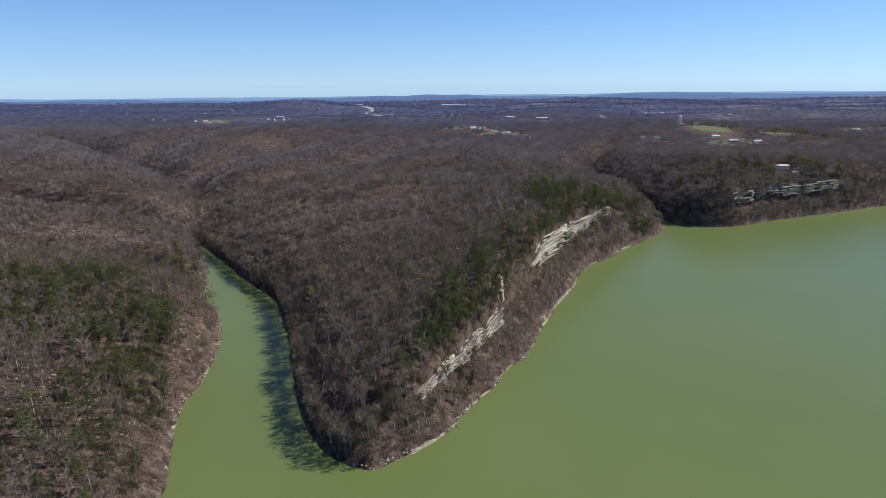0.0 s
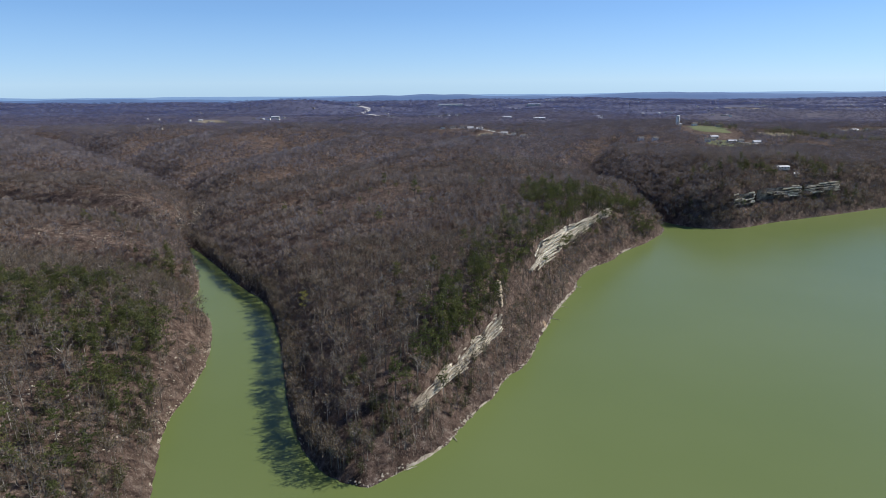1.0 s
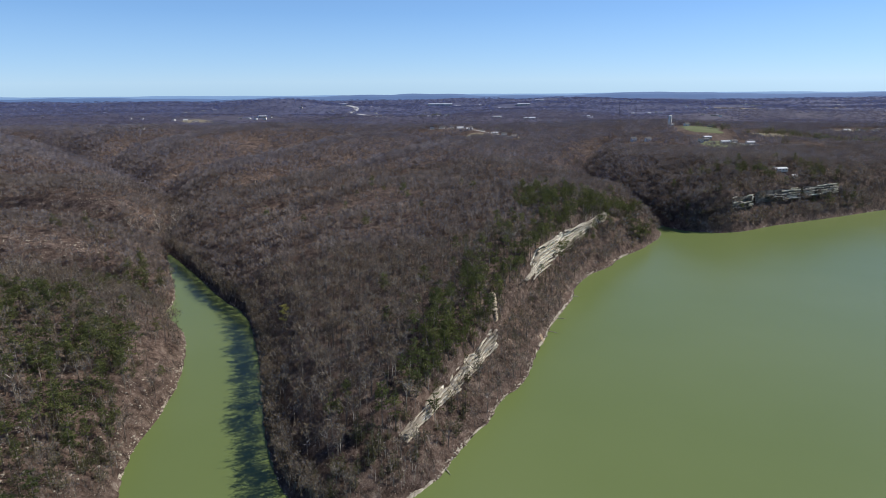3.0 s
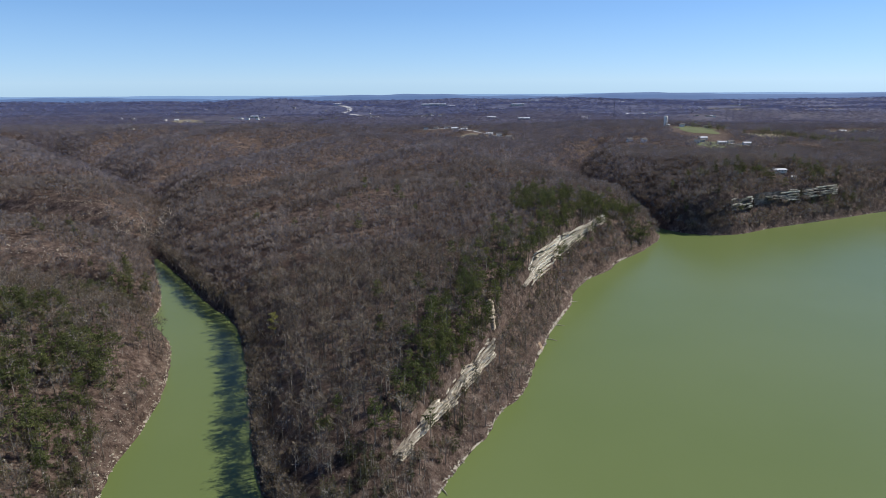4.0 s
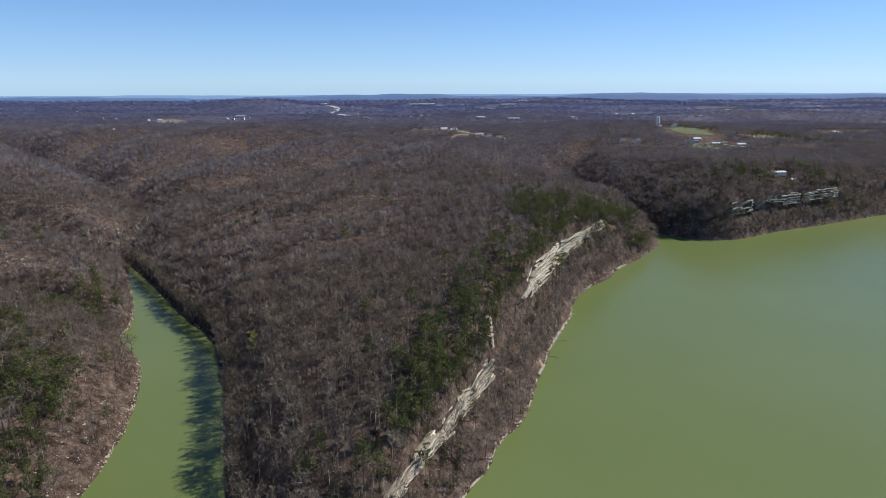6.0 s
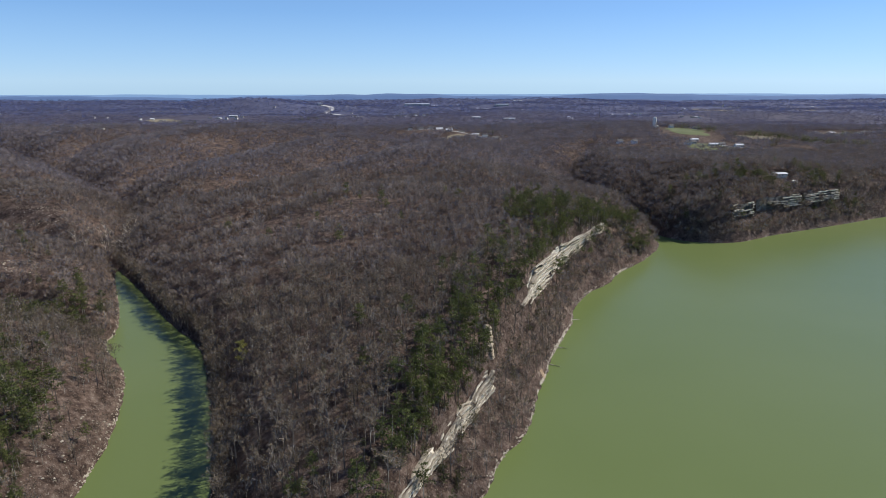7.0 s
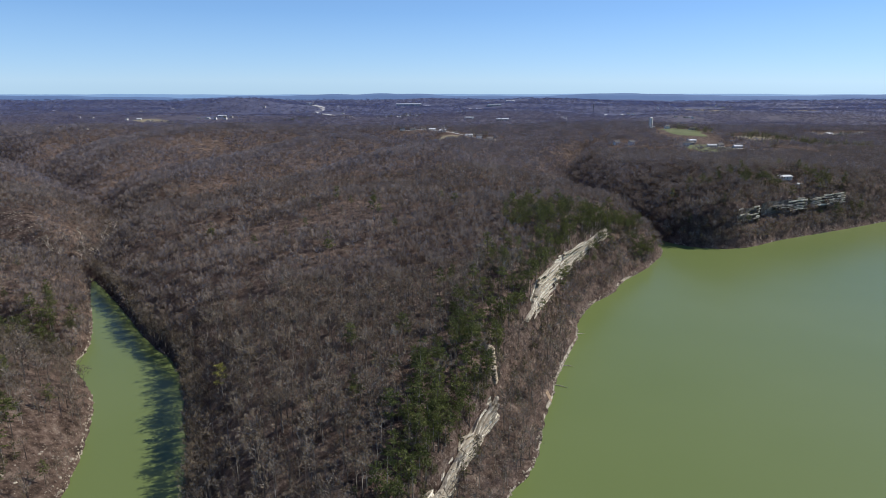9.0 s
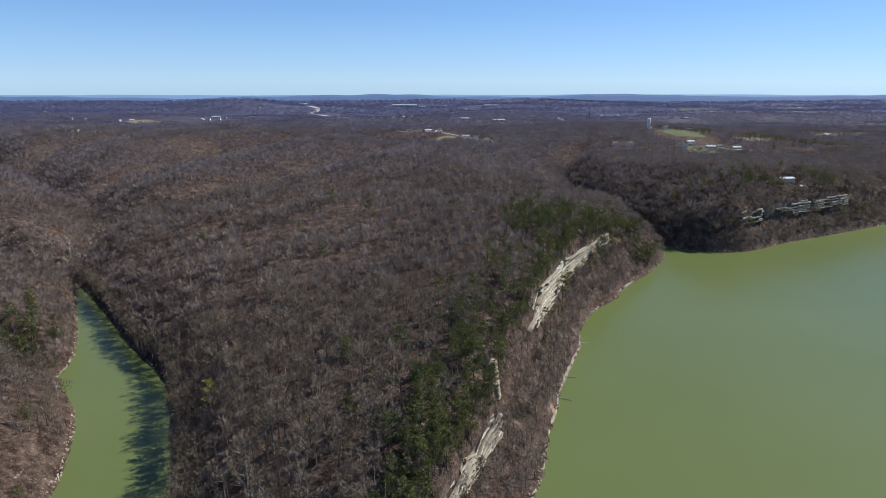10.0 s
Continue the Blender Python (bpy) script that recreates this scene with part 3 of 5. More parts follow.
def scattered(x0, x1, y0, y1, gap, seed):
    """Points about gap metres apart, unevenly."""
    rs = np.random.default_rng(seed)
    xs, ys = np.meshgrid(np.arange(x0, x1, gap), np.arange(y0, y1, gap))
    xs = xs.ravel() + rs.uniform(-0.8, 0.8, xs.size) * gap
    ys = ys.ravel() + rs.uniform(-0.8, 0.8, ys.size) * gap
    return xs, ys


def shore_distance(x, y):
    return np.minimum.reduce([away(x, y, l)[0] for l in (EAST, WEST, LEFT, FAR, INLET_W, INLET_E)])


def bare_rock(x, y):
    """On or just below the outcrops across the inlet."""
    d = away(x, y, FAR)[0]
    return (d > 9) & (d < 22) & (x > 336) & (x < 512)


def rows_for(x, y, forms, seed, smallest=0.75, largest=1.2):
    rs = np.random.default_rng(seed)
    return np.stack([x, y, ground_at(x, y), rs.uniform(0, 6.28, len(x)), rs.uniform(smallest, largest, len(x)), rs.integers(0, forms, len(x))], 1)


# clearings kept free of trees: x, y, half width, half depth
CLEARINGS = [(590, 1440, 60, 95), (545, 1205, 62, 55), (702, 1325, 56, 66), (648, 1050, 16, 46), (742, 1255, 24, 120), (770, 1150, 26, 60), (560, 1340, 60, 90), (600, 1130, 60, 26), (434, 790, 21, 13), (532, 1448, 30, 55), (115, 1380, 80, 75), (20, 1500, 95, 46), (660, 1140, 26, 60), (395, 1235, 26, 26),
             (-820, 2540, 130, 110), (-1280, 3120, 140, 130), (-970, 2430, 90, 90), (-900, 3330, 120, 120), (-130, 2520, 190, 80), (-640, 3830, 90, 120), (-500, 3400, 60, 200),
             (-350, 2850, 50, 190), (-30, 3880, 130, 140), (310, 2260, 60, 60), (200, 2320, 60, 60), (150, 3780, 130, 100), (380, 3380, 110, 110), (1811, 3523, 160, 130),
             (2141, 3525, 170, 130), (1480, 3176, 110, 100), (1136, 2657, 80, 80), (960, 1470, 80, 60), (950, 2894, 80, 80), (-2240, 4000, 120, 120), (660, 4200, 120, 100)]


def clear_of(x, y):
    ok = np.ones(len(x), bool)
    for cx, cy, hx, hy in CLEARINGS:
        ok &= ((x - cx) / hx) ** 2 + ((y - cy) / hy) ** 2 > 1
    return ok


# where evergreens stand: x, y, spread across, spread along, share of pine (the rest cedar)
GROVES = [(3, 322, 9, 24, 0.95, 38), (17, 372, 9, 24, 0.9, 28), (-8, 298, 9, 14, 0.4, 14), (88, 560, 22, 36, 0.85, 90), (122, 600, 24, 24, 0.6, 60), (48, 470, 14, 34, 0.4, 44),
          (190, 640, 30, 20, 0.3, 84), (152, 606, 20, 18, 0.4, 40), (-40, 230, 16, 9, 0.0, 22), (-46, 264, 9, 8, 0.6, 4), (-218, 300, 44, 26, 0.75, 50), (-175, 285, 26, 32, 0.4, 48), (-190, 225, 34, 28, 0.12, 60),
          (-230, 345, 44, 14, 0.8, 34), (-275, 300, 40, 30, 0.6, 45), (-150, 250, 9, 26, 0.1, 34), (-252, 482, 26, 20, 0.3, 70), (-228, 474, 13, 14, 0.3, 24), (-330, 572, 12, 10, 0.4, 7), (-290, 462, 16, 12, 0.35, 18), (-20, 350, 40, 30, 0.5, 10), (400, 768, 70, 9, 0.4, 130),
          (470, 800, 60, 12, 0.4, 60), (-60, 620, 120, 60, 0.6, 14), (-330, 570, 60, 40, 0.4, 10), (22, 420, 22, 30, 0.3, 24), (6, 272, 6, 16, 0.0, 9), (-160, 180, 30, 24, 0.2, 30), (-250, 375, 44, 14, 0.85, 48), (-285, 350, 26, 16, 0.8, 34), (-185, 325, 20, 14, 0.75, 36), (-215, 312, 36, 12, 0.7, 36),
          (-172, 262, 16, 20, 0.3, 40), (-150, 198, 24, 12, 0.05, 50), (-250, 450, 22, 24, 0.35, 50), (-117, 201, 4, 4, 0.0, 6), (345, 725, 46, 16, 0.1, 50), (300, 745, 40, 40, 0.1, 36), (500, 790, 50, 10, 0.15, 40)]
def hazy_tree(seed, tall, wide, fans=10, limbs=3, trunk=0.36, fan=1.0):
    """A bare tree of the hills: trunk, a few limbs, and fans of twigs that spread upwards."""
    rs = np.random.default_rng(seed)
    wood = [spikes(rs, np.array([[0, 0, -0.8]]), unit(np.array([[0.03, 0.02, 1.0]])), np.array([tall * 0.92]), np.array([trunk]))]
    turn, lift = np.arange(limbs) * 2.4 + rs.uniform(0, 1, limbs), rs.uniform(0.6, 1.2, limbs)
    way = np.stack([np.cos(turn) * np.cos(lift), np.sin(turn) * np.cos(lift), np.sin(lift)], 1)
    base = np.stack([np.zeros(limbs), np.zeros(limbs), rs.uniform(0.3, 0.6, limbs) * tall], 1)
    wood.append(spikes(rs, base, way, rs.uniform(0.25, 0.4, limbs) * tall, np.full(limbs, trunk * 0.7)))
    turn = np.arange(fans) * 2.4 + rs.uniform(0, 1, fans)
    r = np.sqrt(rs.uniform(0, 1, fans))
    at = np.stack([np.cos(turn) * r * wide * 0.28, np.sin(turn) * r * wide * 0.28, tall * (0.66 - 0.22 * r + rs.uniform(-0.08, 0.08, fans))], 1)
    out = unit(np.stack([np.cos(turn) * r * 0.9, np.sin(turn) * r * 0.9, np.full(fans, 0.9)], 1) + rs.normal(0, 0.2, (fans, 3)))
    length = fan ** 0.5 * tall * rs.uniform(0.24, 0.38, fans)
    return stack(wood), sprays(rs, at, out, length, fan * wide * rs.uniform(0.28, 0.5, fans))


bare_forms = [bare_tree(40 + k, tall=13.5 + 1.2 * (k % 4), limbs=8 + k % 3, fans=165, twigs=50, sides=3) for k in range(8)]
pine_forms = [evergreen(60 + k, tall=15 + k, wide=6.4, low=0.36 + 0.05 * (k % 3), tufts=760, leaf=0.36) for k in range(5)]
cedar_forms = [evergreen(70 + k, tall=8.0 + k, wide=4.4, low=0.05, tufts=440, tip=0.9, leaf=0.28, boughs=24) for k in range(4)]
wood_pines = [evergreen(60 + k, tall=15 + k, wide=6.4, low=0.36 + 0.05 * (k % 3), tufts=380, leaf=0.52) for k in range(5)]
wood_cedars = [evergreen(70 + k, tall=8.0 + k, wide=4.4, low=0.05, tufts=230, tip=0.9, leaf=0.42, boughs=24) for k in range(4)]
mid_forms = [hazy_tree(90 + k, 13 + k % 3, 7.4 + 0.6 * (k % 3), 24, 4, 0.30, 0.68) for k in range(8)]
hill_forms = [hazy_tree(190 + k, 12 + k % 3, 8.4 + 0.8 * (k % 3), 12, 2, 0.36) for k in range(8)]
brush_forms = [bare_tree(290 + k, tall=4.0 + 0.5 * k, limbs=4, fans=0, twigs=26, sides=3, fine=0.10, simple=True) for k in range(4)]


def grove_points():
    pines, cedars = [], []
    rs = np.random.default_rng(5)
    for cx, cy, sx, sy, share, count in GROVES:
        for _ in range(count):
            p = (cx + rs.normal(0, sx) * 0.6, cy + rs.normal(0, sy) * 0.6)
            (pines if rs.random() < share else cedars).append(p)
    seg = np.concatenate([[0], np.cumsum(np.hypot(*np.diff(BLUFF, axis=0).T))])
    cedars += [(9 + rs.normal(0, 2), 293 + rs.normal(0, 2.5)) for _ in range(5)] + [(19 + rs.normal(0, 2), 325 + rs.normal(0, 2.5)) for _ in range(5)]
    for _ in range(460):
        s = rs.uniform(20, seg[-1] - 60)
        p, q = (np.array([np.interp(t, seg, BLUFF[:, 0]), np.interp(t, seg, BLUFF[:, 1])]) for t in (s, s + 1))
        u = q - p
        inward = np.array([-u[1], u[0]])
        back = cliff_at(p[1]) + (rs.uniform(1.2, 6) if rs.random() < 0.6 else rs.uniform(5, 15) if rs.random() < 0.8 else -rs.uniform(4, 9))
        p = p + inward * back
        (pines if rs.random() < (0.35 if p[1] > 420 else 0.15) else cedars).append(tuple(p))
    pines = [(-43, 267), (-26, 256), (-79, 684), (-126, 554), (-66, 526), (-40, 620), (-95, 600), (-20, 560), (-30, 330), (-14, 345), (-36, 372)] + pines
    out = []
    for pts in (pines, cedars):
        a = np.array(pts)
        ok = ~in_water(a[:, 0], a[:, 1]) & (shore_distance(a[:, 0], a[:, 1]) > 3) & (((a[:, 0] - 436) / 26) ** 2 + ((a[:, 1] - 784) / 22) ** 2 > 1)
        a = a[ok]
        # room between the trunks
        room, kept = (2.4, 1.7)[len(out)], []
        for q in a:
            if not kept or np.hypot(*(np.array(kept) - q).T).min() > room:
                kept.append(q)
        out.append(np.array(kept))
    return out


pine_at, cedar_at = grove_points()


def part(name, data, parent, label=""):
    ob = new(name, data)
    ob.parent = parent
    return tagged(ob, label) if label else ob


def tree_things(name, forms, rows, wood_mat, leaf_mat, label, category, group, crown_label=""):
    """Single trees, each an object with its trunk and its crown."""
    made = {}
    for x, y, z, turn, size, k in rows:
        k, m = int(k), Matrix.LocRotScale((x, y, z), Euler((0, 0, turn)), (size, size, size))
        if k not in made:
            (wv, wf), (cv, cf) = forms[k]
            root = new(name)
            part("trunk", mesh_from("trunk", wv, wf, [wood_mat]), root)
            part("crown", mesh_from("crown", cv, cf, [leaf_mat]), root, crown_label)
            tagged(root, label, category, group)
            made[k] = root
            root.matrix_basis = m
        else:
            o = copy_thing(made[k], Matrix.Identity(4))
            o.matrix_basis = m


# single pines and cedars on the bluff and the near bank
prow = rows_for(pine_at[:, 0], pine_at[:, 1], len(pine_forms), 11, 0.7, 1.25)
crow = rows_for(cedar_at[:, 0], cedar_at[:, 1], len(cedar_forms), 12, 0.6, 1.15)
near_p, near_c = prow[:, 1] < 420, crow[:, 1] < 420
tree_things("pine_tree", pine_forms, prow[near_p][:240], bark_mat, pine_mat, "tall green pine with bare lower trunk on the wooded slope", "pine tree", "pines on the slopes", "dark green needles")
tree_things("cedar_tree", cedar_forms, crow[near_c][:200], bark_mat, cedar_mat, "dense olive-green cedar among bare trees", "cedar tree", "cedars on the slopes", "olive-green foliage")
planted("pine_woods", wood_pines, np.vstack([prow[near_p][240:], prow[~near_p]]), [bark_mat, pine_mat], "dark green pines along the bluff top", "pine woods")
planted("cedar_woods", wood_cedars, np.vstack([crow[near_c][200:], crow[~near_c]]), [bark_mat, cedar_mat], "olive-green cedars scattered on steep banks", "cedar woods")

# bare broadleaf woods: single trees at the point, then joined woods
tx, ty = scattered(-430, 260, 150, 500, 6.0, 21)
keep = ~in_water(tx, ty) & (shore_distance(tx, ty) > 1.0) & (np.abs(tx) < 0.80 * ty + 45)
tx, ty = tx[keep], ty[keep]


def near_evergreen(x, y):
    """Distance to the nearest pine or cedar."""
    e = np.vstack([pine_at, cedar_at])
    out = np.full(len(x), 1e9)
    for k in range(0, len(x), 500):
        out[k:k + 500] = np.sqrt(((x[k:k + 500, None] - e[None, :, 0]) ** 2 + (y[k:k + 500, None] - e[None, :, 1]) ** 2).min(1))
    return out


# slopes where the woods stand open and the leaf litter shows: x, y, half width, half depth
OPEN_SLOPES = [(-340, 530, 62, 34), (-400, 694, 90, 26), (-195, 235, 26, 22), (-210, 850, 90, 45), (-155, 300, 12, 36), (-130, 225, 10, 30), (-165, 345, 12, 40), (-60, 530, 46, 20), (-100, 465, 20, 20), (32, 684, 30, 18), (-80, 610, 90, 40), (-30, 680, 70, 30), (-440, 1240, 90, 60)]


def open_slope(x, y):
    o = np.zeros(len(x), bool)
    for cx, cy, hx_, hy_ in OPEN_SLOPES:
        o |= ((x - cx) / hx_) ** 2 + ((y - cy) / hy_) ** 2 < 1 + 0.5 * rough(x, y, 22, 19)
    return o


def off_cliffs(x, y):
    d = away(x, y, BLUFF)[0] - cliff_at(y)
    return ~((d > -5) & (d < 0.3) & (by(CLIFF, y) > 4) & (x > -60) & ((y < 362) | (y > 422)))


chance = np.random.default_rng(25).random(len(tx))
near_e = near_evergreen(tx, ty)
keep = (ty < 468 + 34 * rough(tx, ty, 30, 38)) & off_cliffs(tx, ty) & (near_e > 2.6) & ((near_e > 5.0) | (chance > 0.45)) & (~open_slope(tx, ty) | (chance > 0.7)) & (np.hypot(tx + 100, ty - 378) > 4.5)
tx, ty = tx[keep], ty[keep]
# a row that leans out over the shaded creek
rw = np.random.default_rng(29)
wseg = np.concatenate([[0], np.cumsum(np.hypot(*np.diff(WEST, axis=0).T))])
ws = np.arange(4, wseg[-1] - 14, 1.5) + rw.uniform(-1, 1, len(np.arange(4, wseg[-1] - 14, 1.5)))
over = np.column_stack([np.interp(ws, wseg, WEST[:, 0]) + rw.uniform(0.8, 5.5, len(ws)), np.interp(ws, wseg, WEST[:, 1]) + rw.uniform(0.3, 2.6, len(ws))])
over = over[~in_water(over[:, 0], over[:, 1])]
tx, ty = np.concatenate([tx, over[:, 0]]), np.concatenate([ty, over[:, 1]])
trow = rows_for(tx, ty, len(bare_forms), 22, 0.58, 1.2)
sd = shore_distance(trow[:, 0], trow[:, 1])
trow[:, 4] *= np.where(sd < 20, np.where(trow[:, 0] > 0.0, 0.85, 0.76), 1.0)
mask = np.zeros(len(trow), bool)
mask[np.where((trow[:, 0] > -130) & (trow[:, 1] < 312) & (trow[:, 0] < 60))[0][:290]] = True
tree_things("bare_tree", bare_forms, trow[mask], bark_mat, twig_mat, "leafless grey-brown broadleaf tree on the wooded point", "bare tree", "bare trees on the point", "fine grey-brown twigs")
planted("bare_woods", bare_forms, trow[~mask], [bark_mat, twig_mat], "leafless grey-brown broadleaf woods over leaf litter", "woods")

# brush on the banks and below the bluff
bx, by_ = scattered(-330, 640, 150, 880, 3.7, 23)
sd = shore_distance(bx, by_)
keep = ~in_water(bx, by_) & (sd > 0.6) & (sd < 34) & (np.abs(bx) < 0.80 * by_ + 45) & ((sd < 9) | (bx > -40)) & (off_cliffs(bx, by_) | (rough(bx, by_, 7, 18) > 0.35))
bx, by_ = bx[keep], by_[keep]
planted("bank_brush", brush_forms, rows_for(bx, by_, len(brush_forms), 24, 0.5, 1.2), [bark_mat, brush_mat], "tangled leafless brush and saplings on the steep banks", "brush")

# the hills behind
hx, hy = scattered(-700, 560, 425, 850, 5.7, 33)
keep = (hy >= 468 + 34 * rough(hx, hy, 30, 38)) & (near_evergreen(hx, hy) > 2.5) & ~in_water(hx, hy) & (shore_distance(hx, hy) > 1.5) & (np.abs(hx) < 0.80 * hy + 40) & clear_of(hx, hy) & off_cliffs(hx, hy) & ~(bare_rock(hx, hy) & (rough(hx, hy, 6, 37) > 0.1)) & (~open_slope(hx, hy) | (np.random.default_rng(26).random(len(hx)) > 0.74))
keep &= 0.55 * rough(hx, hy, 30, 40) + np.random.default_rng(30).uniform(-0.6, 0.6, len(hx)) > -0.62
hx, hy = hx[keep], hy[keep]
ex, ey = scattered(190, 800, 670, 1120, 5.7, 36)
keep = ~in_water(ex, ey) & (shore_distance(ex, ey) > 1.5) & (ex < 0.80 * ey + 40) & clear_of(ex, ey) & ~(bare_rock(ex, ey) & (rough(ex, ey, 6, 37) > 0.1))
keep &= near_evergreen(ex, ey) > 3.5
keep &= (away(ex, ey, FAR)[0] < away(ex, ey, EAST)[0]) & (away(ex, ey, INLET_E)[0] < away(ex, ey, INLET_W)[0])
hx, hy = np.concatenate([hx, ex[keep]]), np.concatenate([hy, ey[keep]])
planted("hill_woods", mid_forms, rows_for(hx, hy, len(mid_forms), 34, 0.55, 1.25), [hilltwig_mat, midcrown_mat], "leafless woods covering the near hills", "woods", smooth=True)
mx, my = scattered(-1350, 1350, 850, 1900, 7.0, 31)
keep = (my < 1780 + 90 * rough(mx, my, 130, 41)) & ~in_water(mx, my) & (shore_distance(mx, my) > 2) & (np.abs(mx) < 0.78 * my + 40) & clear_of(mx, my) & (~open_slope(mx, my) | (np.random.default_rng(27).random(len(mx)) > 0.6))
keep &= 0.55 * rough(mx, my, 34, 39) + np.random.default_rng(28).uniform(-0.6, 0.6, len(mx)) > -0.75
mx, my = mx[keep], my[keep]
mrow = rows_for(mx, my, len(hill_forms), 32, 0.55, 1.25)
# farther trees get the crowns with purple haze in their colour
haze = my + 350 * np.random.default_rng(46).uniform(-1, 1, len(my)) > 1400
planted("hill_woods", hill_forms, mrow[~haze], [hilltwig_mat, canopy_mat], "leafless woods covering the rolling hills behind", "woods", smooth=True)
planted("hill_woods", hill_forms, mrow[haze], [hilltwig_mat, hazecrown_mat], "leafless woods on the farther hills, purple haze put into their colour", "woods", smooth=True)

# the plain: woods with more blue haze in their colour by distance, tree by tree
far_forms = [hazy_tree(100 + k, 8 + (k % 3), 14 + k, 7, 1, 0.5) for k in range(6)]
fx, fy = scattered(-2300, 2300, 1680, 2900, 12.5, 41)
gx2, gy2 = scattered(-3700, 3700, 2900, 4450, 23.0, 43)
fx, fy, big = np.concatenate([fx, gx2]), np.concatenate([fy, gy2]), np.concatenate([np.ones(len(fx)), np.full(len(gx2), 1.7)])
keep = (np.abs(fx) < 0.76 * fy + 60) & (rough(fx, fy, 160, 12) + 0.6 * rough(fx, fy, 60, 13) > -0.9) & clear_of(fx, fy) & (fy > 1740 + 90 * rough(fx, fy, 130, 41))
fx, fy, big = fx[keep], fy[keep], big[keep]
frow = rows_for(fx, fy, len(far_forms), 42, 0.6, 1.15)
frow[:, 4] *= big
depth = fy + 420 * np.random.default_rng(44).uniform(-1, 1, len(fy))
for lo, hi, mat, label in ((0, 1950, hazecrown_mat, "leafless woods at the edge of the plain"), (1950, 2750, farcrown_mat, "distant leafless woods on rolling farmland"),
                           (2750, 9000, plaincrown_mat, "far woods towards the skyline, blue haze put into their colour")):
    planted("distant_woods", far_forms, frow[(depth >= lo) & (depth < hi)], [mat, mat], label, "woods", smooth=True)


# ---- cliffs of layered limestone ----
def ledge(rs, pts, inward, z0, z1, out, depth):
    """One ledge of rock along pts: a broken, undercut front, and a shelf that runs back into the hill."""
    n = len(pts)
    vs = []
    for lvl, (f, push) in enumerate(((0.0, -1.8), (0.28, -0.3), (0.36, 0.3), (0.85, 0.4), (1.0, -0.15))):
        p = pts - inward * (out + push + rs.normal(0, 0.16, n))[:, None]
        z = z0 + (z1 - z0) * f + rs.normal(0, 0.06, n) * (lvl > 0)
        vs.append(np.column_stack([p, z]))
    vs.append(np.column_stack([pts + inward * depth, z1 - 0.35]))
    fs = [(r * n + i, r * n + i + 1, (r + 1) * n + i + 1, (r + 1) * n + i) for r in range(5) for i in range(n - 1)]
    return np.vstack(vs), np.array(fs)


def cliff(name, line, y0, y1, base, high, setback, label, seed, key=1, layers=9, ragged=0.35, back=3.5, lean=1.5, missing=0.02, face_mat=None):
    """A limestone bluff of long ledges, layer on layer, along a shore line, ragged above and below."""
    rs = np.random.default_rng(seed)
    seg = np.hypot(*np.diff(line, axis=0).T)
    s_all = np.concatenate([[0], np.cumsum(seg)])
    s0, s1 = np.interp([y0, y1], line[:, key], s_all)
    root = new(name)
    tagged(root, label, "cliff", kind="structure")
    edges = np.concatenate([[0], np.cumsum(rs.uniform(0.35, 1.6, layers))])
    edges /= edges[-1]
    for k in range(layers):
        s = s0 + rs.uniform(-2, 3)
        lie = (0.45, -0.45)[k % 2] + rs.normal(0, 0.2)
        while s < s1 - 1.5:
            e = min(s + rs.uniform(9, 30), s1 + rs.uniform(-1, 2))
            ss = np.linspace(s, e, max(3, int((e - s) / 1.3)))
            p = np.column_stack([np.interp(ss, s_all, line[:, 0]), np.interp(ss, s_all, line[:, 1])])
            u = np.column_stack([np.interp(ss + 6, s_all, line[:, 0]) - np.interp(ss - 6, s_all, line[:, 0]), np.interp(ss + 6, s_all, line[:, 1]) - np.interp(ss - 6, s_all, line[:, 1])])
            u /= np.hypot(u[:, 0], u[:, 1])[:, None] + 1e-9
            inward = np.column_stack([-u[:, 1], u[:, 0]])
            v = p[:, key]
            zb = np.array([base(q) for q in v]) + 0.5 * rough(ss, ss * 0, 9, seed % 50)
            h = np.array([high(q) for q in v])
            mid = (edges[k] + edges[k + 1]) / 2
            gone = rough(np.array([(s + e) / 2]), np.array([40.0]), 8, seed % 40)[0] * ragged
            hold = mid < 0.92 + gone and mid > 0.06 - gone * 0.6
            if h.mean() > 2.0 and hold and rs.random() > missing:
                wave = 0.4 * rough(ss, ss * 0, 8.5, 5) + 0.25 * rough(ss, ss * 0 + 0.8 * k, 6.0, 5) + 0.3 * rough(ss, ss * 0 + 1.7 * k, 1.9, 6)
                at = p + inward * (np.array([setback(q) for q in v]) - 2.3 + lean * mid)[:, None]
                verts, faces = ledge(rs, at, inward, zb + h * edges[k], zb + h * edges[k + 1] + 0.04, lie + wave, back)
                part("rock_ledge", mesh_from("rock_ledge", verts, faces, [rock_mat]), root)
            s = e + 0.04
    # the solid rock behind the ledges
    ss = np.arange(s0 + 1, s1 - 1, 1.1)
    p = np.column_stack([np.interp(ss, s_all, line[:, 0]), np.interp(ss, s_all, line[:, 1])])
    u = np.column_stack([np.interp(ss + 6, s_all, line[:, 0]) - np.interp(ss - 6, s_all, line[:, 0]), np.interp(ss + 6, s_all, line[:, 1]) - np.interp(ss - 6, s_all, line[:, 1])])
    u /= np.hypot(u[:, 0], u[:, 1])[:, None] + 1e-9
    inward = np.column_stack([-u[:, 1], u[:, 0]])
    v = p[:, key]
    zb, h = np.array([base(q) for q in v]), np.array([high(q) for q in v])
    rows = []
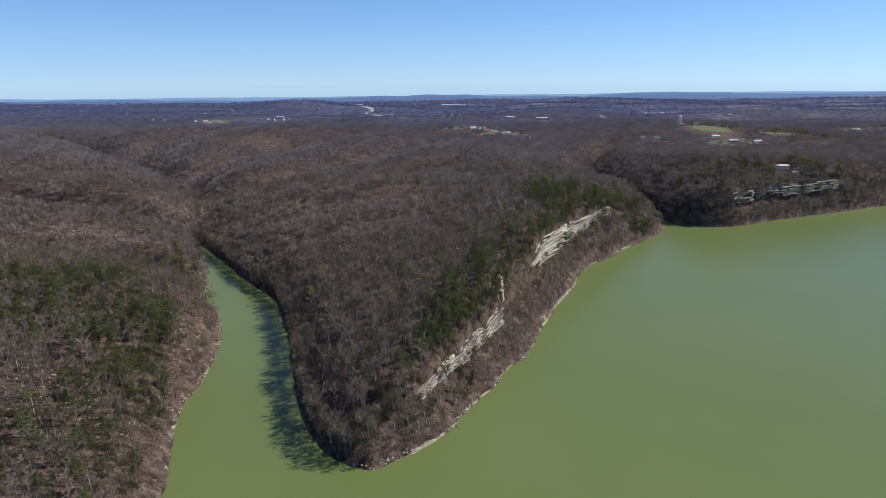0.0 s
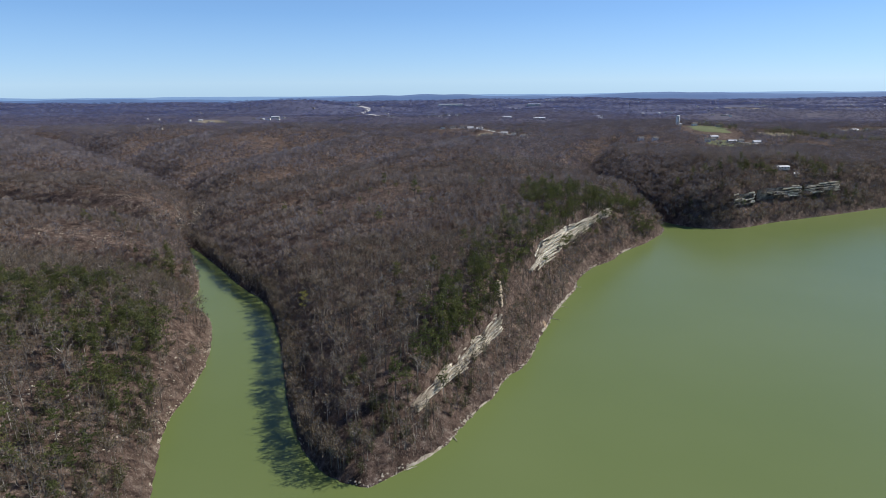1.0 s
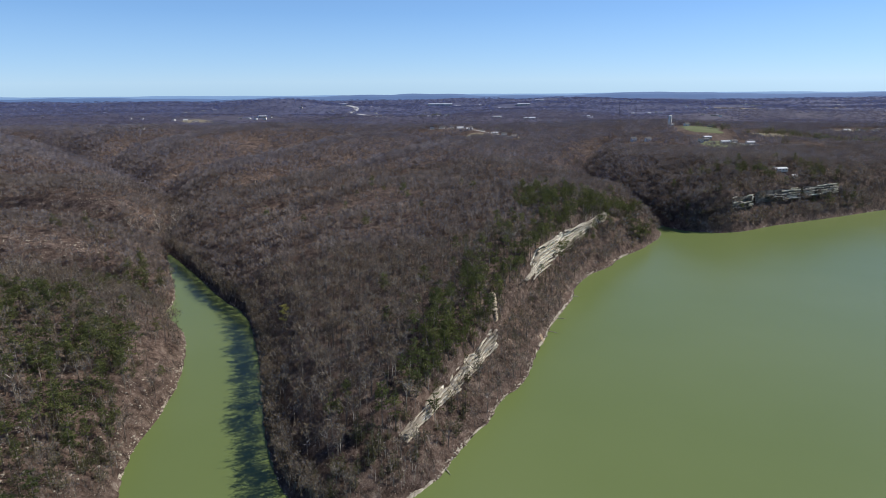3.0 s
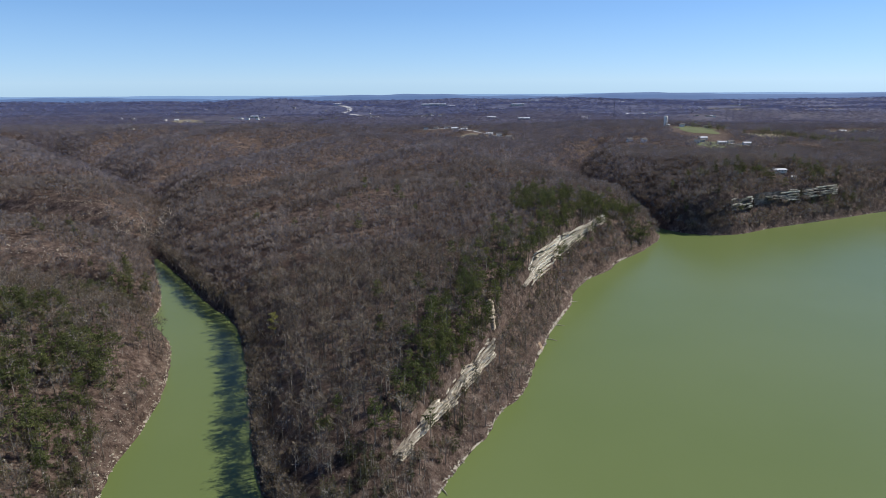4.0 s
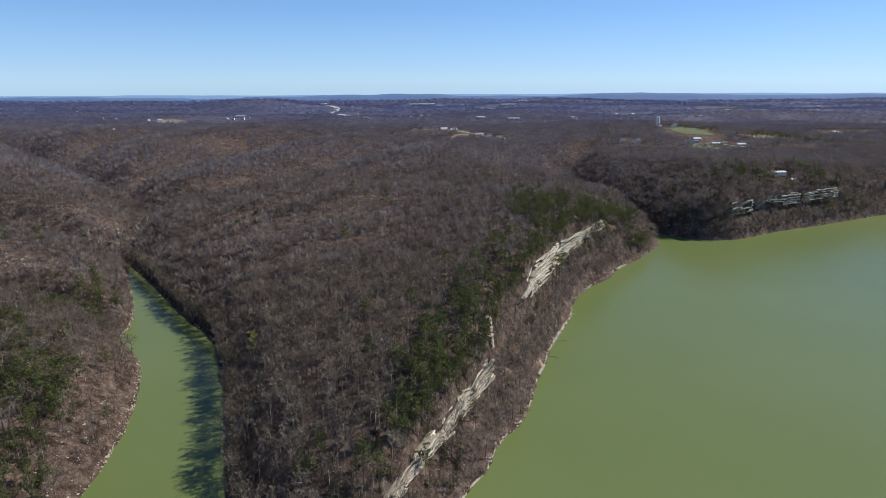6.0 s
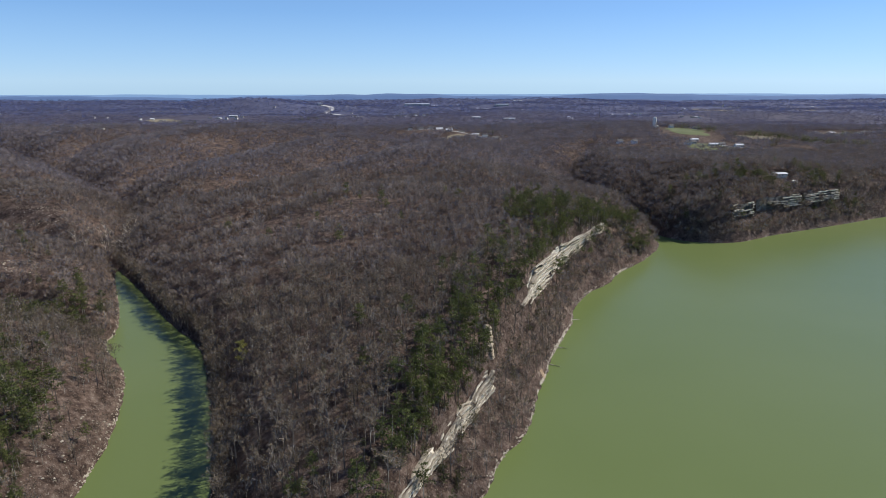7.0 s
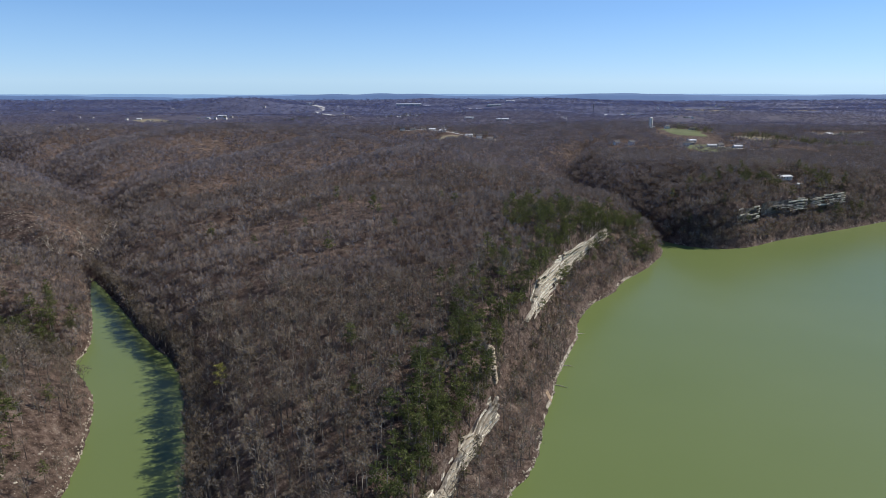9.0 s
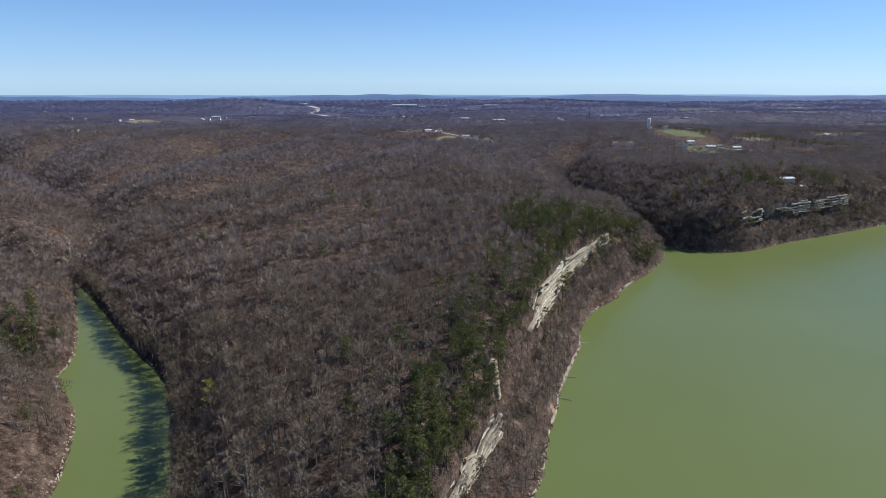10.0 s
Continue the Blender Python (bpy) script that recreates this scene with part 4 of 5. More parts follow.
    for f in np.linspace(0, 1, 9):
        out = np.array([setback(q) for q in v]) - 0.2 + lean * f + 0.5 * rough(ss, ss * 0 + 9 * f, 4, 7) + rs.normal(0, 0.15, len(ss))
        rows.append(np.column_stack([p + inward * out[:, None], zb - 1 + (h * (0.93 + 0.1 * rough(ss, ss * 0, 6, 8)) + 1) * f]))
    rows.append(np.column_stack([p + inward * (np.array([setback(q) for q in v]) + 4)[:, None], zb + h * 0.8]))
    n = len(ss)
    faces = [(r * n + i, r * n + i + 1, (r + 1) * n + i + 1, (r + 1) * n + i) for r in range(9) for i in range(n - 1)]
    part("rock_face", mesh_from("rock_face", np.vstack(rows), np.array(faces), [face_mat or rock_mat]), root)
    return root


def pinnacle(x, y, z0, z1, wide, seed):
    """A standing column of ledgy rock, broad below and blunt on top."""
    rs = np.random.default_rng(seed)
    n, rows = 11, 16
    turn = np.arange(n) * 2 * math.pi / n
    shape = rs.uniform(0.75, 1.2, n)
    v = []
    for r in range(rows):
        f = r / (rows - 1)
        g = wide * (1.25 - 0.55 * f) * (0.8 if r % 3 == 2 else 1.0) * (0.45 if r == rows - 1 else 1.0) * rs.uniform(0.9, 1.1, n) * shape
        v.append(np.column_stack([g * np.cos(turn) + 0.5 * f, g * np.sin(turn) * 1.3, np.full(n, z0 + (z1 - z0) * f) + rs.normal(0, 0.12, n)]))
    v = np.vstack(v + [np.array([[0.5, 0, z1 + 0.3]])])
    f = [(r * n + k, r * n + (k + 1) % n, (r + 1) * n + (k + 1) % n) for r in range(rows - 1) for k in range(n)]
    f += [(r * n + k, (r + 1) * n + (k + 1) % n, (r + 1) * n + k) for r in range(rows - 1) for k in range(n)]
    f += [((rows - 1) * n + k, (rows - 1) * n + (k + 1) % n, len(v) - 1) for k in range(n)]
    root = new("cliff")
    root.matrix_basis = pose(x, y, 0)
    part("rock_column", mesh_from("rock_column", v, np.array(f), [tanrock_mat]), root)
    return tagged(root, "tan limestone pinnacle among cedars on the bluff", "cliff", kind="structure")


LOWER = ((240, 14.5), (257, 13), (285, 11.5), (305, 10.5), (340, 15.5), (350, 16))
LOWER_TOP = ((240, 16.4), (250, 17.4), (257, 17.8), (285, 21.3), (293, 19.2), (299, 21.8), (317, 23.6), (324, 21), (330, 24.4), (344, 28.5), (350, 28.5))
UPPER = ((420, 26), (428, 26.5), (452, 26.5), (490, 23), (534, 22), (568, 29), (604, 35), (615, 37))
UPPER_TOP = ((420, 32.5), (428, 36), (452, 46.5), (507, 41.8), (555, 39.2), (584, 41.5), (605, 40.8), (615, 39.5))
cliff("cliff", BLUFF, 248, 343, lambda y: float(by(LOWER, y)), lambda y: float(by(LOWER_TOP, y) - by(LOWER, y)), lambda y: float(cliff_at(y)), "pale layered limestone bluff above a steep wooded bank", 201, layers=10, ragged=0.5, back=1.0, lean=0.4)
pinnacle(30.5, 374, float(ground_at(30.5, 374)) - 3, max(42.0, float(ground_at(30.5, 374)) + 5), 3.0, 206)
pinnacle(31.5, 366.5, float(ground_at(31.5, 366.5)) - 3, max(35.0, float(ground_at(31.5, 366.5)) + 3), 2.6, 207)
cliff("cliff", BLUFF, 424, 600, lambda y: float(by(UPPER, y)), lambda y: float(by(UPPER_TOP, y) - by(UPPER, y)), lambda y: float(cliff_at(y)), "tall cream limestone bluff in horizontal ledges", 202, layers=14, ragged=0.5, back=1.6, lean=0.8)
# across the inlet the backing is coloured dark for the shade between ledges
cliff("cliff", FAR, 340, 374, lambda x: 20.5, lambda x: 17.0, lambda x: 17.0, "grey shaded limestone outcrop across the inlet", 203, key=0, layers=10, ragged=1.0, back=0.6, missing=0.28, face_mat=recessrock_mat)
cliff("cliff", FAR, 379, 448, lambda x: 26.0, lambda x: 13.5, lambda x: 17.5, "grey shaded limestone ledges below a hilltop house", 204, key=0, layers=10, ragged=1.0, back=0.6, missing=0.28, face_mat=recessrock_mat)
cliff("cliff", FAR, 454, 512, lambda x: 27.0, lambda x: 12.5, lambda x: 17.5, "grey shaded limestone ledges above the far shore", 205, key=0, layers=10, ragged=1.0, back=0.6, missing=0.28, face_mat=recessrock_mat)


# ---- shore stones, driftwood ----
def stone_form(seed):
    rs = np.random.default_rng(seed)
    bm = bmesh.new()
    bmesh.ops.create_icosphere(bm, subdivisions=1, radius=1.0)
    v = np.array([q.co[:] for q in bm.verts]) * np.array([1.0, 0.75, 0.5]) * rs.uniform(0.7, 1.2, (len(bm.verts), 1))
    f = np.array([[q.index for q in p.verts] for p in bm.faces])
    bm.free()
    return v, f


def along(line, gap, seed, out):
    rs = np.random.default_rng(seed)
    seg = np.hypot(*np.diff(line, axis=0).T)
    s_all = np.concatenate([[0], np.cumsum(seg)])
    s = np.arange(0, s_all[-1], gap) + rs.uniform(-gap, gap, int(np.ceil(s_all[-1] / gap)))
    x, y = np.interp(s, s_all, line[:, 0]), np.interp(s, s_all, line[:, 1])
    return x + rs.normal(0, out, len(s)), y + rs.normal(0, out, len(s))


stones = [stone_form(300 + k) for k in range(5)]
pairs = [along(EAST, 0.4, 51, 0.8), along(LEFT[LEFT[:, 1] > 140], 0.6, 52, 0.8), along(FAR[FAR[:, 0] < 700], 0.5, 53, 0.8), along(WEST, 1.4, 54, 0.5)]
sx, sy = np.concatenate([p[0] for p in pairs]), np.concatenate([p[1] for p in pairs])
some = (rough(sx, sy, 17, 14) > -0.15) & (ground_at(sx, sy) > -0.35)
sx, sy = sx[some], sy[some]
srow = np.stack([sx, sy, np.maximum(ground_at(sx, sy), 0) + 0.05, rng.uniform(0, 6.28, len(sx)), rng.uniform(0.25, 0.95, len(sx)) ** 2, rng.integers(0, 5, len(sx))], 1)
planted("shore_stones", [(f, (f[0][:0], f[1][:0])) for f in stones], srow, [shore_mat], "pale broken stones along the waterline", "stones")
# weathered stones that lie loose on the open slopes
lx, ly = scattered(-500, -120, 200, 740, 3.3, 45)
lie = np.zeros(len(lx), bool)
for cx, cy, hx_, hy_ in ((-340, 528, 58, 30), (-385, 692, 95, 22), (-195, 235, 30, 24), (-152, 262, 9, 34), (-300, 690, 40, 16), (-160, 330, 8, 60)):
    lie |= ((lx - cx) / hx_) ** 2 + ((ly - cy) / hy_) ** 2 < 1 + 0.6 * rough(lx, ly, 14, 46)
lie &= ~in_water(lx, ly) & (rough(lx, ly, 9, 47) > -0.35) & (np.abs(lx) < 0.8 * ly + 45)
lx, ly = lx[lie], ly[lie]
rl = np.random.default_rng(48)
lrow = np.stack([lx, ly, ground_at(lx, ly) + 0.1, rl.uniform(0, 6.28, len(lx)), 0.25 + 0.9 * rl.random(len(lx)) ** 3, rl.integers(0, 5, len(lx))], 1)
planted("slope_stones", [(f, (f[0][:0], f[1][:0])) for f in stones], lrow, [shore_mat], "pale weathered stones scattered over open wooded slopes", "stones")


def shoreline(name, line, inland, seed, label):
    """A low broken shelf of washed stone and clay where the bank meets the water."""
    seg = np.concatenate([[0], np.cumsum(np.hypot(*np.diff(line, axis=0).T))])
    s = np.arange(0, seg[-1], 0.9)
    p = np.column_stack([np.interp(s, seg, line[:, 0]), np.interp(s, seg, line[:, 1])])
    u = np.gradient(p, axis=0)
    u /= np.hypot(u[:, 0], u[:, 1])[:, None] + 1e-9
    side = np.column_stack([-u[:, 1], u[:, 0]]) * inland
    rs = np.random.default_rng(seed)
    wide = 0.65 + 0.55 * rough(s, s * 0, 19, seed % 30) + 0.4 * rough(s, s * 0, 5, seed % 30 + 1)
    wide = np.clip(wide, 0.12, 1.7)
    rows = []
    for f, z in ((-0.5, -0.35), (0.1, 0.25), (0.45, 0.55), (0.8, 0.95), (1.15, 0.6)):
        q = p + side * (f * wide + rs.normal(0, 0.12, len(s)))[:, None]
        rows.append(np.column_stack([q, np.maximum(z * np.minimum(wide, 1.4), -0.35) + 0.9 * max(f, 0) * wide * 0.55 + rs.normal(0, 0.12, len(s))]))
    n = len(s)
    f = [(r * n + i, r * n + i + 1, (r + 1) * n + i + 1, (r + 1) * n + i) for r in range(4) for i in range(n - 1)]
    return tagged(new(name, mesh_from(name, np.vstack(rows), np.array(f), [shore_mat])), label, "shore", kind="structure")


shoreline("shore_1", EAST[:-2], 1, 71, "pale washed rock and clay edge below the bluff")
shoreline("shore_2", LEFT[LEFT[:, 1] > 140], 1, 72, "pale stony edge of the wooded creek bank")
shoreline("shore_3", FAR[FAR[:, 0] < 720], 1, 73, "pale stony edge of the far shore")


def driftwood(x, y, turn, size, label):
    """A bleached fallen trunk with root stubs, half in the water."""
    rs = np.random.default_rng(int(abs(x) * 10 + y))
    line = np.array([(0, 0, 0.35), (size * 0.5, 0.2, 0.25), (size, -0.1, 0.02)])
    vs, fs = [], []
    for i, (p, r) in enumerate(zip(line, (0.28, 0.2, 0.06))):
        for k in range(6):
            a = 2 * math.pi * k / 6
            vs.append((p[0], p[1] + r * math.cos(a), p[2] + r * math.sin(a)))
    for i in range(2):
        for k in range(6):
            a, b = i * 6 + k, i * 6 + (k + 1) % 6
            fs += [(a, b, b + 6), (a, b + 6, a + 6)]
    n = 7
    at = rs.uniform(0.2, 0.95, n)
    base = np.stack([at * size, rs.normal(0, 0.05, n), 0.3 - 0.2 * at], 1)
    way = unit(np.stack([rs.uniform(0.2, 0.9, n), rs.normal(0, 0.8, n), rs.uniform(-0.1, 0.6, n)], 1))
    root = new("fallen_log")
    part("trunk", mesh_from("trunk", np.array(vs), np.array(fs), [pale_mat]), root)
    v, f = spikes(rs, base, way, rs.uniform(0.1, 0.25, n) * size, np.full(n, 0.14))
    part("branches", mesh_from("branches", v, f, [pale_mat]), root)
    root.matrix_basis = pose(x, y, 0.1, 0, 0, turn)
    return tagged(root, label, "log", "driftwood on the shore")


driftwood(72, 411, -25, 9.0, "dark fallen trunk reaching from the bank into the lake")
driftwood(84, 434, -8, 6.0, "thin fallen trunk lying out over the green water")
driftwood(1.5, 256, -60, 5.0, "bleached driftwood log stranded on the stony shore")
driftwood(-19, 229, 35, 5.5, "bleached fallen log along the point's waterline")
driftwood(104, 480, 10, 6.0, "grey fallen trunk at the foot of the bluff")

# a budding tree on the west slope, pale sycamores at the head of the creek
yrow = np.array([[-100, 378, float(ground_at(-100, 378)), 0.4, 1.15, 1]])
tree_things("budding_tree", pine_forms, yrow, bark_mat, bud_mat, "tree in yellow-green spring bud among bare woods", "tree", "", "yellow-green buds")
srow = rows_for(np.array([-300, -306, -292, -318, -286, -312, -298, -322, -330, -308, -316, -296]), np.array([634, 652, 662, 672, 638, 700, 684, 655, 640, 716, 628, 648]), len(bare_forms), 61, 1.05, 1.5)
tree_things("sycamore_tree", bare_forms, srow, pale_mat, paletwig_mat, "pale bare sycamore at the head of the creek", "tree", "sycamores by the creek", "pale twigs")


# bleached snags along the rim of the tall bluff
rg = np.random.default_rng(63)
ys_ = rg.uniform(446, 604, 34)
xs_ = np.interp(ys_, BLUFF[:, 1], BLUFF[:, 0]) - 0.83 * (cliff_at(ys_) + rg.uniform(0.0, 2.4, 34))
ysn = ys_ + 0.5 * cliff_at(ys_)
snag_forms = [bare_tree(380 + k, tall=5.5 + k, limbs=5, fans=0, twigs=10, sides=3, simple=True, thick=2.2, fine=0.12) for k in range(3)]
tree_things("dead_snag", snag_forms, rows_for(xs_, ysn, 3, 64, 0.7, 1.2), pale_mat, pale_mat, "bleached dead snag on the limestone rim", "dead tree", "snags on the rim")


# pale weathered brush at the tip of the point
rt = np.random.default_rng(65)
qx, qy = -16 + rt.normal(0, 9, 90), 246 + rt.normal(0, 9, 90)
ok = ~in_water(qx, qy) & (shore_distance(qx, qy) > 3)
planted("point_brush", brush_forms, rows_for(qx[ok], qy[ok], len(brush_forms), 66, 0.9, 1.5), [pale_mat, paletwig_mat], "pale grey weathered brush at the tip of the point", "brush")


# ---- far things: tank, houses, halls, road, fields ----
def box_mesh(name, x0, x1, y0, y1, z0, z1, mat, bevel=0.0):
    bm = bmesh.new()
    bmesh.ops.create_cube(bm, size=1.0, matrix=Matrix.Translation(((x0 + x1) / 2, (y0 + y1) / 2, (z0 + z1) / 2)) @ Matrix.Diagonal((x1 - x0, y1 - y0, z1 - z0, 1)))
    if bevel:
        bmesh.ops.bevel(bm, geom=bm.edges[:], offset=bevel, segments=1, affect="EDGES")
    me = bpy.data.meshes.new(name)
    bm.to_mesh(me)
    bm.free()
    me.materials.append(mat)
    return me


def gable_mesh(name, w, d, z0, z1, over, thick, mat):
    """A gable roof along x."""
    hw, hd = w / 2 + over, d / 2 + over
    v = []
    for x in (-hw, hw):
        v += [(x, -hd, z0), (x, 0, z1), (x, hd, z0), (x, hd, z0 - thick), (x, 0, z1 - thick), (x, -hd, z0 - thick)]
    f = [(0, 1, 7, 6), (1, 2, 8, 7), (2, 3, 9, 8), (3, 4, 10, 9), (4, 5, 11, 10), (5, 0, 6, 11), (0, 5, 4, 1), (1, 4, 3, 2), (6, 7, 10, 11), (7, 8, 9, 10)]
    return mesh_from(name, np.array(v), np.array(f), [mat])


def house(w, d, h, roof_h, wall_mat, top_mat, label, name="house", chimney=True):
    root = new(name)
    hw, hd = w / 2, d / 2
    v = [(-hw, -hd, -2), (hw, -hd, -2), (hw, hd, -2), (-hw, hd, -2), (-hw, -hd, h), (hw, -hd, h), (hw, hd, h), (-hw, hd, h), (-hw, 0, h + roof_h), (hw, 0, h + roof_h)]
    me = bpy.data.meshes.new("wall")
    me.from_pydata(v, [], [(0, 1, 5, 4), (2, 3, 7, 6), (1, 2, 6, 9, 5), (3, 0, 4, 8, 7), (0, 3, 2, 1)])
    me.materials.append(wall_mat)
    part("wall", me, root)
    roof = part("roof", gable_mesh("roof", w, d, h + 0.25, h + roof_h + 0.3, 0.5, 0.2, top_mat), root)
    if chimney:
        part("chimney", box_mesh("chimney", hw * 0.4, hw * 0.4 + 0.8, -0.4, 0.4, h, h + roof_h + 1.2, concrete_mat), roof)
    n = max(2, int(w // 4))
    for k in range(n):
        x = -hw + w * (k + 0.5) / n
        if k == n // 2:
            part("door", box_mesh("door", x - 0.5, x + 0.5, -hd - 0.06, -hd + 0.02, 0.0, 2.05, roof_mat), root)
        else:
            win = part("window", box_mesh("window", x - 0.75, x + 0.75, -hd - 0.05, -hd + 0.02, 1.0, 2.3, paint_mat), root)
            part("pane", box_mesh("pane", x - 0.65, x + 0.65, -hd - 0.07, -hd - 0.052, 1.1, 2.2, glass_mat), win)
    return tagged(root, label, "house", "houses in the hills")


def water_tower(x, y, tall, radius):
    root = new("water_tower")
    z = float(ground_at(x, y))
    n = 32
    ring = lambda r, zz: [(r * math.cos(2 * math.pi * k / n), r * math.sin(2 * math.pi * k / n), zz) for k in range(n)]

    def turned(name, profile, mat):
        v = [p for r, zz in profile for p in ring(r, zz)]
        f = [(i * n + k, i * n + (k + 1) % n, (i + 1) * n + (k + 1) % n, (i + 1) * n + k) for i in range(len(profile) - 1) for k in range(n)]
        return mesh_from(name, np.array(v), np.array(f), [mat], smooth=True)
    part("tank", turned("tank", [(radius, 0), (radius, tall * 0.5), (radius, tall - 1.2)], paint_mat), root)
    part("dome", turned("dome", [(radius + 0.12, tall - 1.25), (radius + 0.05, tall - 1.0), (radius * 0.8, tall - 0.2), (radius * 0.4, tall + 0.35), (0.02, tall + 0.5)], paint_mat), root)
    part("footing", turned("footing", [(radius + 0.8, -3), (radius + 0.8, 0.3), (radius - 0.2, 0.32)], concrete_mat), root)
    part("overflow_pipe", box_mesh("overflow_pipe", -radius - 0.5, -radius - 0.15, -0.2, 0.2, 0, tall - 1, roof_mat, 0.05), root)
    part("ladder", box_mesh("ladder", -0.3, 0.3, -radius - 0.25, -radius - 0.05, 2.0, tall - 1, roof_mat), root)
    root.matrix_basis = pose(x, y, z)
    return tagged(root, "tall white cylindrical standpipe water tower on a hilltop", "water tower")


water_tower(536, 1484, 86.0 - float(ground_at(536, 1484)), 4.0)

kinds = [house(13, 8, 3.0, 2.4, siding_mat, roof_mat, "pale sided house with a grey shingle roof among bare trees"),
         house(16, 9, 3.2, 2.2, siding_mat, metalroof_mat, "pale sided house with a bright metal roof among bare trees"),
         house(11, 8, 5.6, 2.8, paint_mat, roof_mat, "white two-storey farmhouse with a dark roof")]
firsts = [(530, 1262, 10), (556, 1228, -8), (405, 1236, 25)]
for k, (x, y, turn) in zip(kinds, firsts):
    k.matrix_basis = pose(x, y, float(ground_at(x, y)) + 0.2, 0, 0, turn)
HOUSES = [(578, 1240, 20), (600, 1216, 0), (512, 1240, -15), (620, 1250, 5), (545, 1290, 0), (380, 1246, 10), (490, 1222, 30), (447, 1030, -5), (425, 1070, 10), (470, 1560, 10),
          (560, 1545, 0), (590, 1520, 15), (640, 1500, 0), (500, 1500, -10), (-30, 1555, 4), (-5, 1545, -5), (40, 1540, 10), (65, 1520, 0), (90, 1500, 20), (120, 1470, -10), (140, 1450, 5),
          (160, 1425, 12), (60, 1470, -4), (20, 1560, 8), (180, 1460, 0), (-560, 1970, 10), (-590, 1950, -12), (-720, 1480, 0), (-860, 1500, 20), (-1009, 1974, 8)]
for i, (x, y, turn) in enumerate(HOUSES):
    copy_thing(kinds[i % 3], pose(x, y, float(ground_at(x, y)) + 0.2, 0, 0, turn))
rh = np.random.default_rng(77)
for cx, cy, sx_, sy_, count in [(-790, 2590, 70, 50, 7), (-1000, 2440, 60, 40, 4), (-1240, 3160, 90, 60, 5), (-880, 3380, 70, 60, 5), (-130, 2530, 150, 30, 12), (-620, 3900, 50, 80, 6),
                                (1136, 2657, 50, 40, 5), (950, 2900, 70, 40, 4), (960, 1460, 60, 30, 7), (860, 1290, 40, 40, 4), (570, 2463, 30, 20, 2), (-2230, 4000, 80, 60, 3), (-500, 2950, 260, 200, 6), (300, 3100, 400, 300, 8), (1500, 3300, 500, 300, 8),
                                (-1500, 2600, 300, 250, 6), (-1900, 3500, 300, 200, 5), (700, 2300, 250, 150, 5), (-300, 3700, 250, 150, 6), (900, 3900, 400, 200, 6), (2200, 3600, 250, 150, 4)]:
    for _ in range(count):
        x, y = cx + rh.uniform(-1, 1) * sx_, cy + rh.uniform(-1, 1) * sy_
        copy_thing(kinds[int(rh.integers(0, 3))], pose(x, y, float(ground_at(x, y)) + 0.2, 0, 0, float(rh.uniform(-40, 40))))

# the long house on the bluff across the inlet
lodge = house(17, 9, 2.4, 1.2, siding_mat, metalroof_mat, "long white-roofed house on the bluff top", "lodge", False)
lodge.matrix_basis = pose(432, 797, float(ground_at(432, 797)) + 0.3, 0, 0, 8)
wing = house(5.5, 5, 2.4, 1.1, siding_mat, metalroof_mat, "small white-roofed annexe below the long house", "annexe", False)
wing.matrix_basis = pose(446, 786, float(ground_at(446, 786)) + 0.3, 0, 0, -12)


def hall(x, y, w, d, h, turn, label):
    root = new("hall")
    part("wall", box_mesh("wall", -w / 2, w / 2, -d / 2, d / 2, -3, h, siding_mat), root)
    part("roof", gable_mesh("roof", w, d, h + 0.3, h + 2.0, 0.6, 0.3, metalroof_mat), root)
    for k in range(int(w // 14)):
        xx = -w / 2 + 7 + 14 * k
        part("dock_door", box_mesh("dock_door", xx - 2, xx + 2, -d / 2 - 0.1, -d / 2 + 0.05, 0, 4.0, roof_mat), root)
    root.matrix_basis = pose(x, y, float(ground_at(x, y)) + 0.3, 0, 0, turn)
    return tagged(root, label, "warehouse", "pale halls on the plain")


for x, y, w, d, h, turn in [(-30, 3880, 150, 60, 12, 4), (77, 3793, 40, 30, 8, 0), (229, 3794, 35, 25, 8, 10), (340, 3354, 50, 30, 7, -4), (440, 3480, 70, 35, 7, 3), (307, 2250, 42, 20, 6, 0),
                            (195, 2310, 30, 18, 6, 8), (-780, 2660, 34, 18, 6, 15), (-640, 3960, 50, 40, 14, 0), (640, 4220, 60, 30, 8, 0), (1144, 4420, 60, 30, 8, 0)]:
    hall(x, y, w, d, h, turn, "low pale industrial hall with a white metal roof")


def strip(name, line, width, mat, label, category, lift=0.5):
    """A road along a line, laid on the ground."""
    p = rounded(line, 3)
    q = []
    for a, b in zip(p[:-1], p[1:]):
        for t in np.linspace(0, 1, max(2, int(np.hypot(*(b - a)) // 12)), endpoint=False):
            q.append(a * (1 - t) + b * t)
    q = np.array(q)
    u = np.gradient(q, axis=0)
    u /= np.hypot(u[:, 0], u[:, 1])[:, None]
    side = np.stack([-u[:, 1], u[:, 0]], 1) * width / 2
    rows = [q + side * f for f in (-1, 0, 1)]
    z = np.max([ground_at(r[:, 0], r[:, 1]) for r in rows], axis=0) + lift
    v = np.stack([np.column_stack([r, z]) for r in rows], 1).reshape(-1, 3)
    n = len(q)
    f = [(3 * i + k, 3 * i + k + 1, 3 * i + k + 4, 3 * i + k + 3) for i in range(n - 1) for k in range(2)]
    ob = new(name, mesh_from(name, v, np.array(f), [mat]))
    return tagged(ob, label, category, kind="structure")


strip("road_1", [(-790, 4080), (-650, 3850), (-560, 3550), (-440, 3240), (-480, 3040), (-400, 2850), (-300, 2700), (-200, 2560)], 26, concrete_mat, "pale concrete highway curving through distant woods", "road", 1.5)
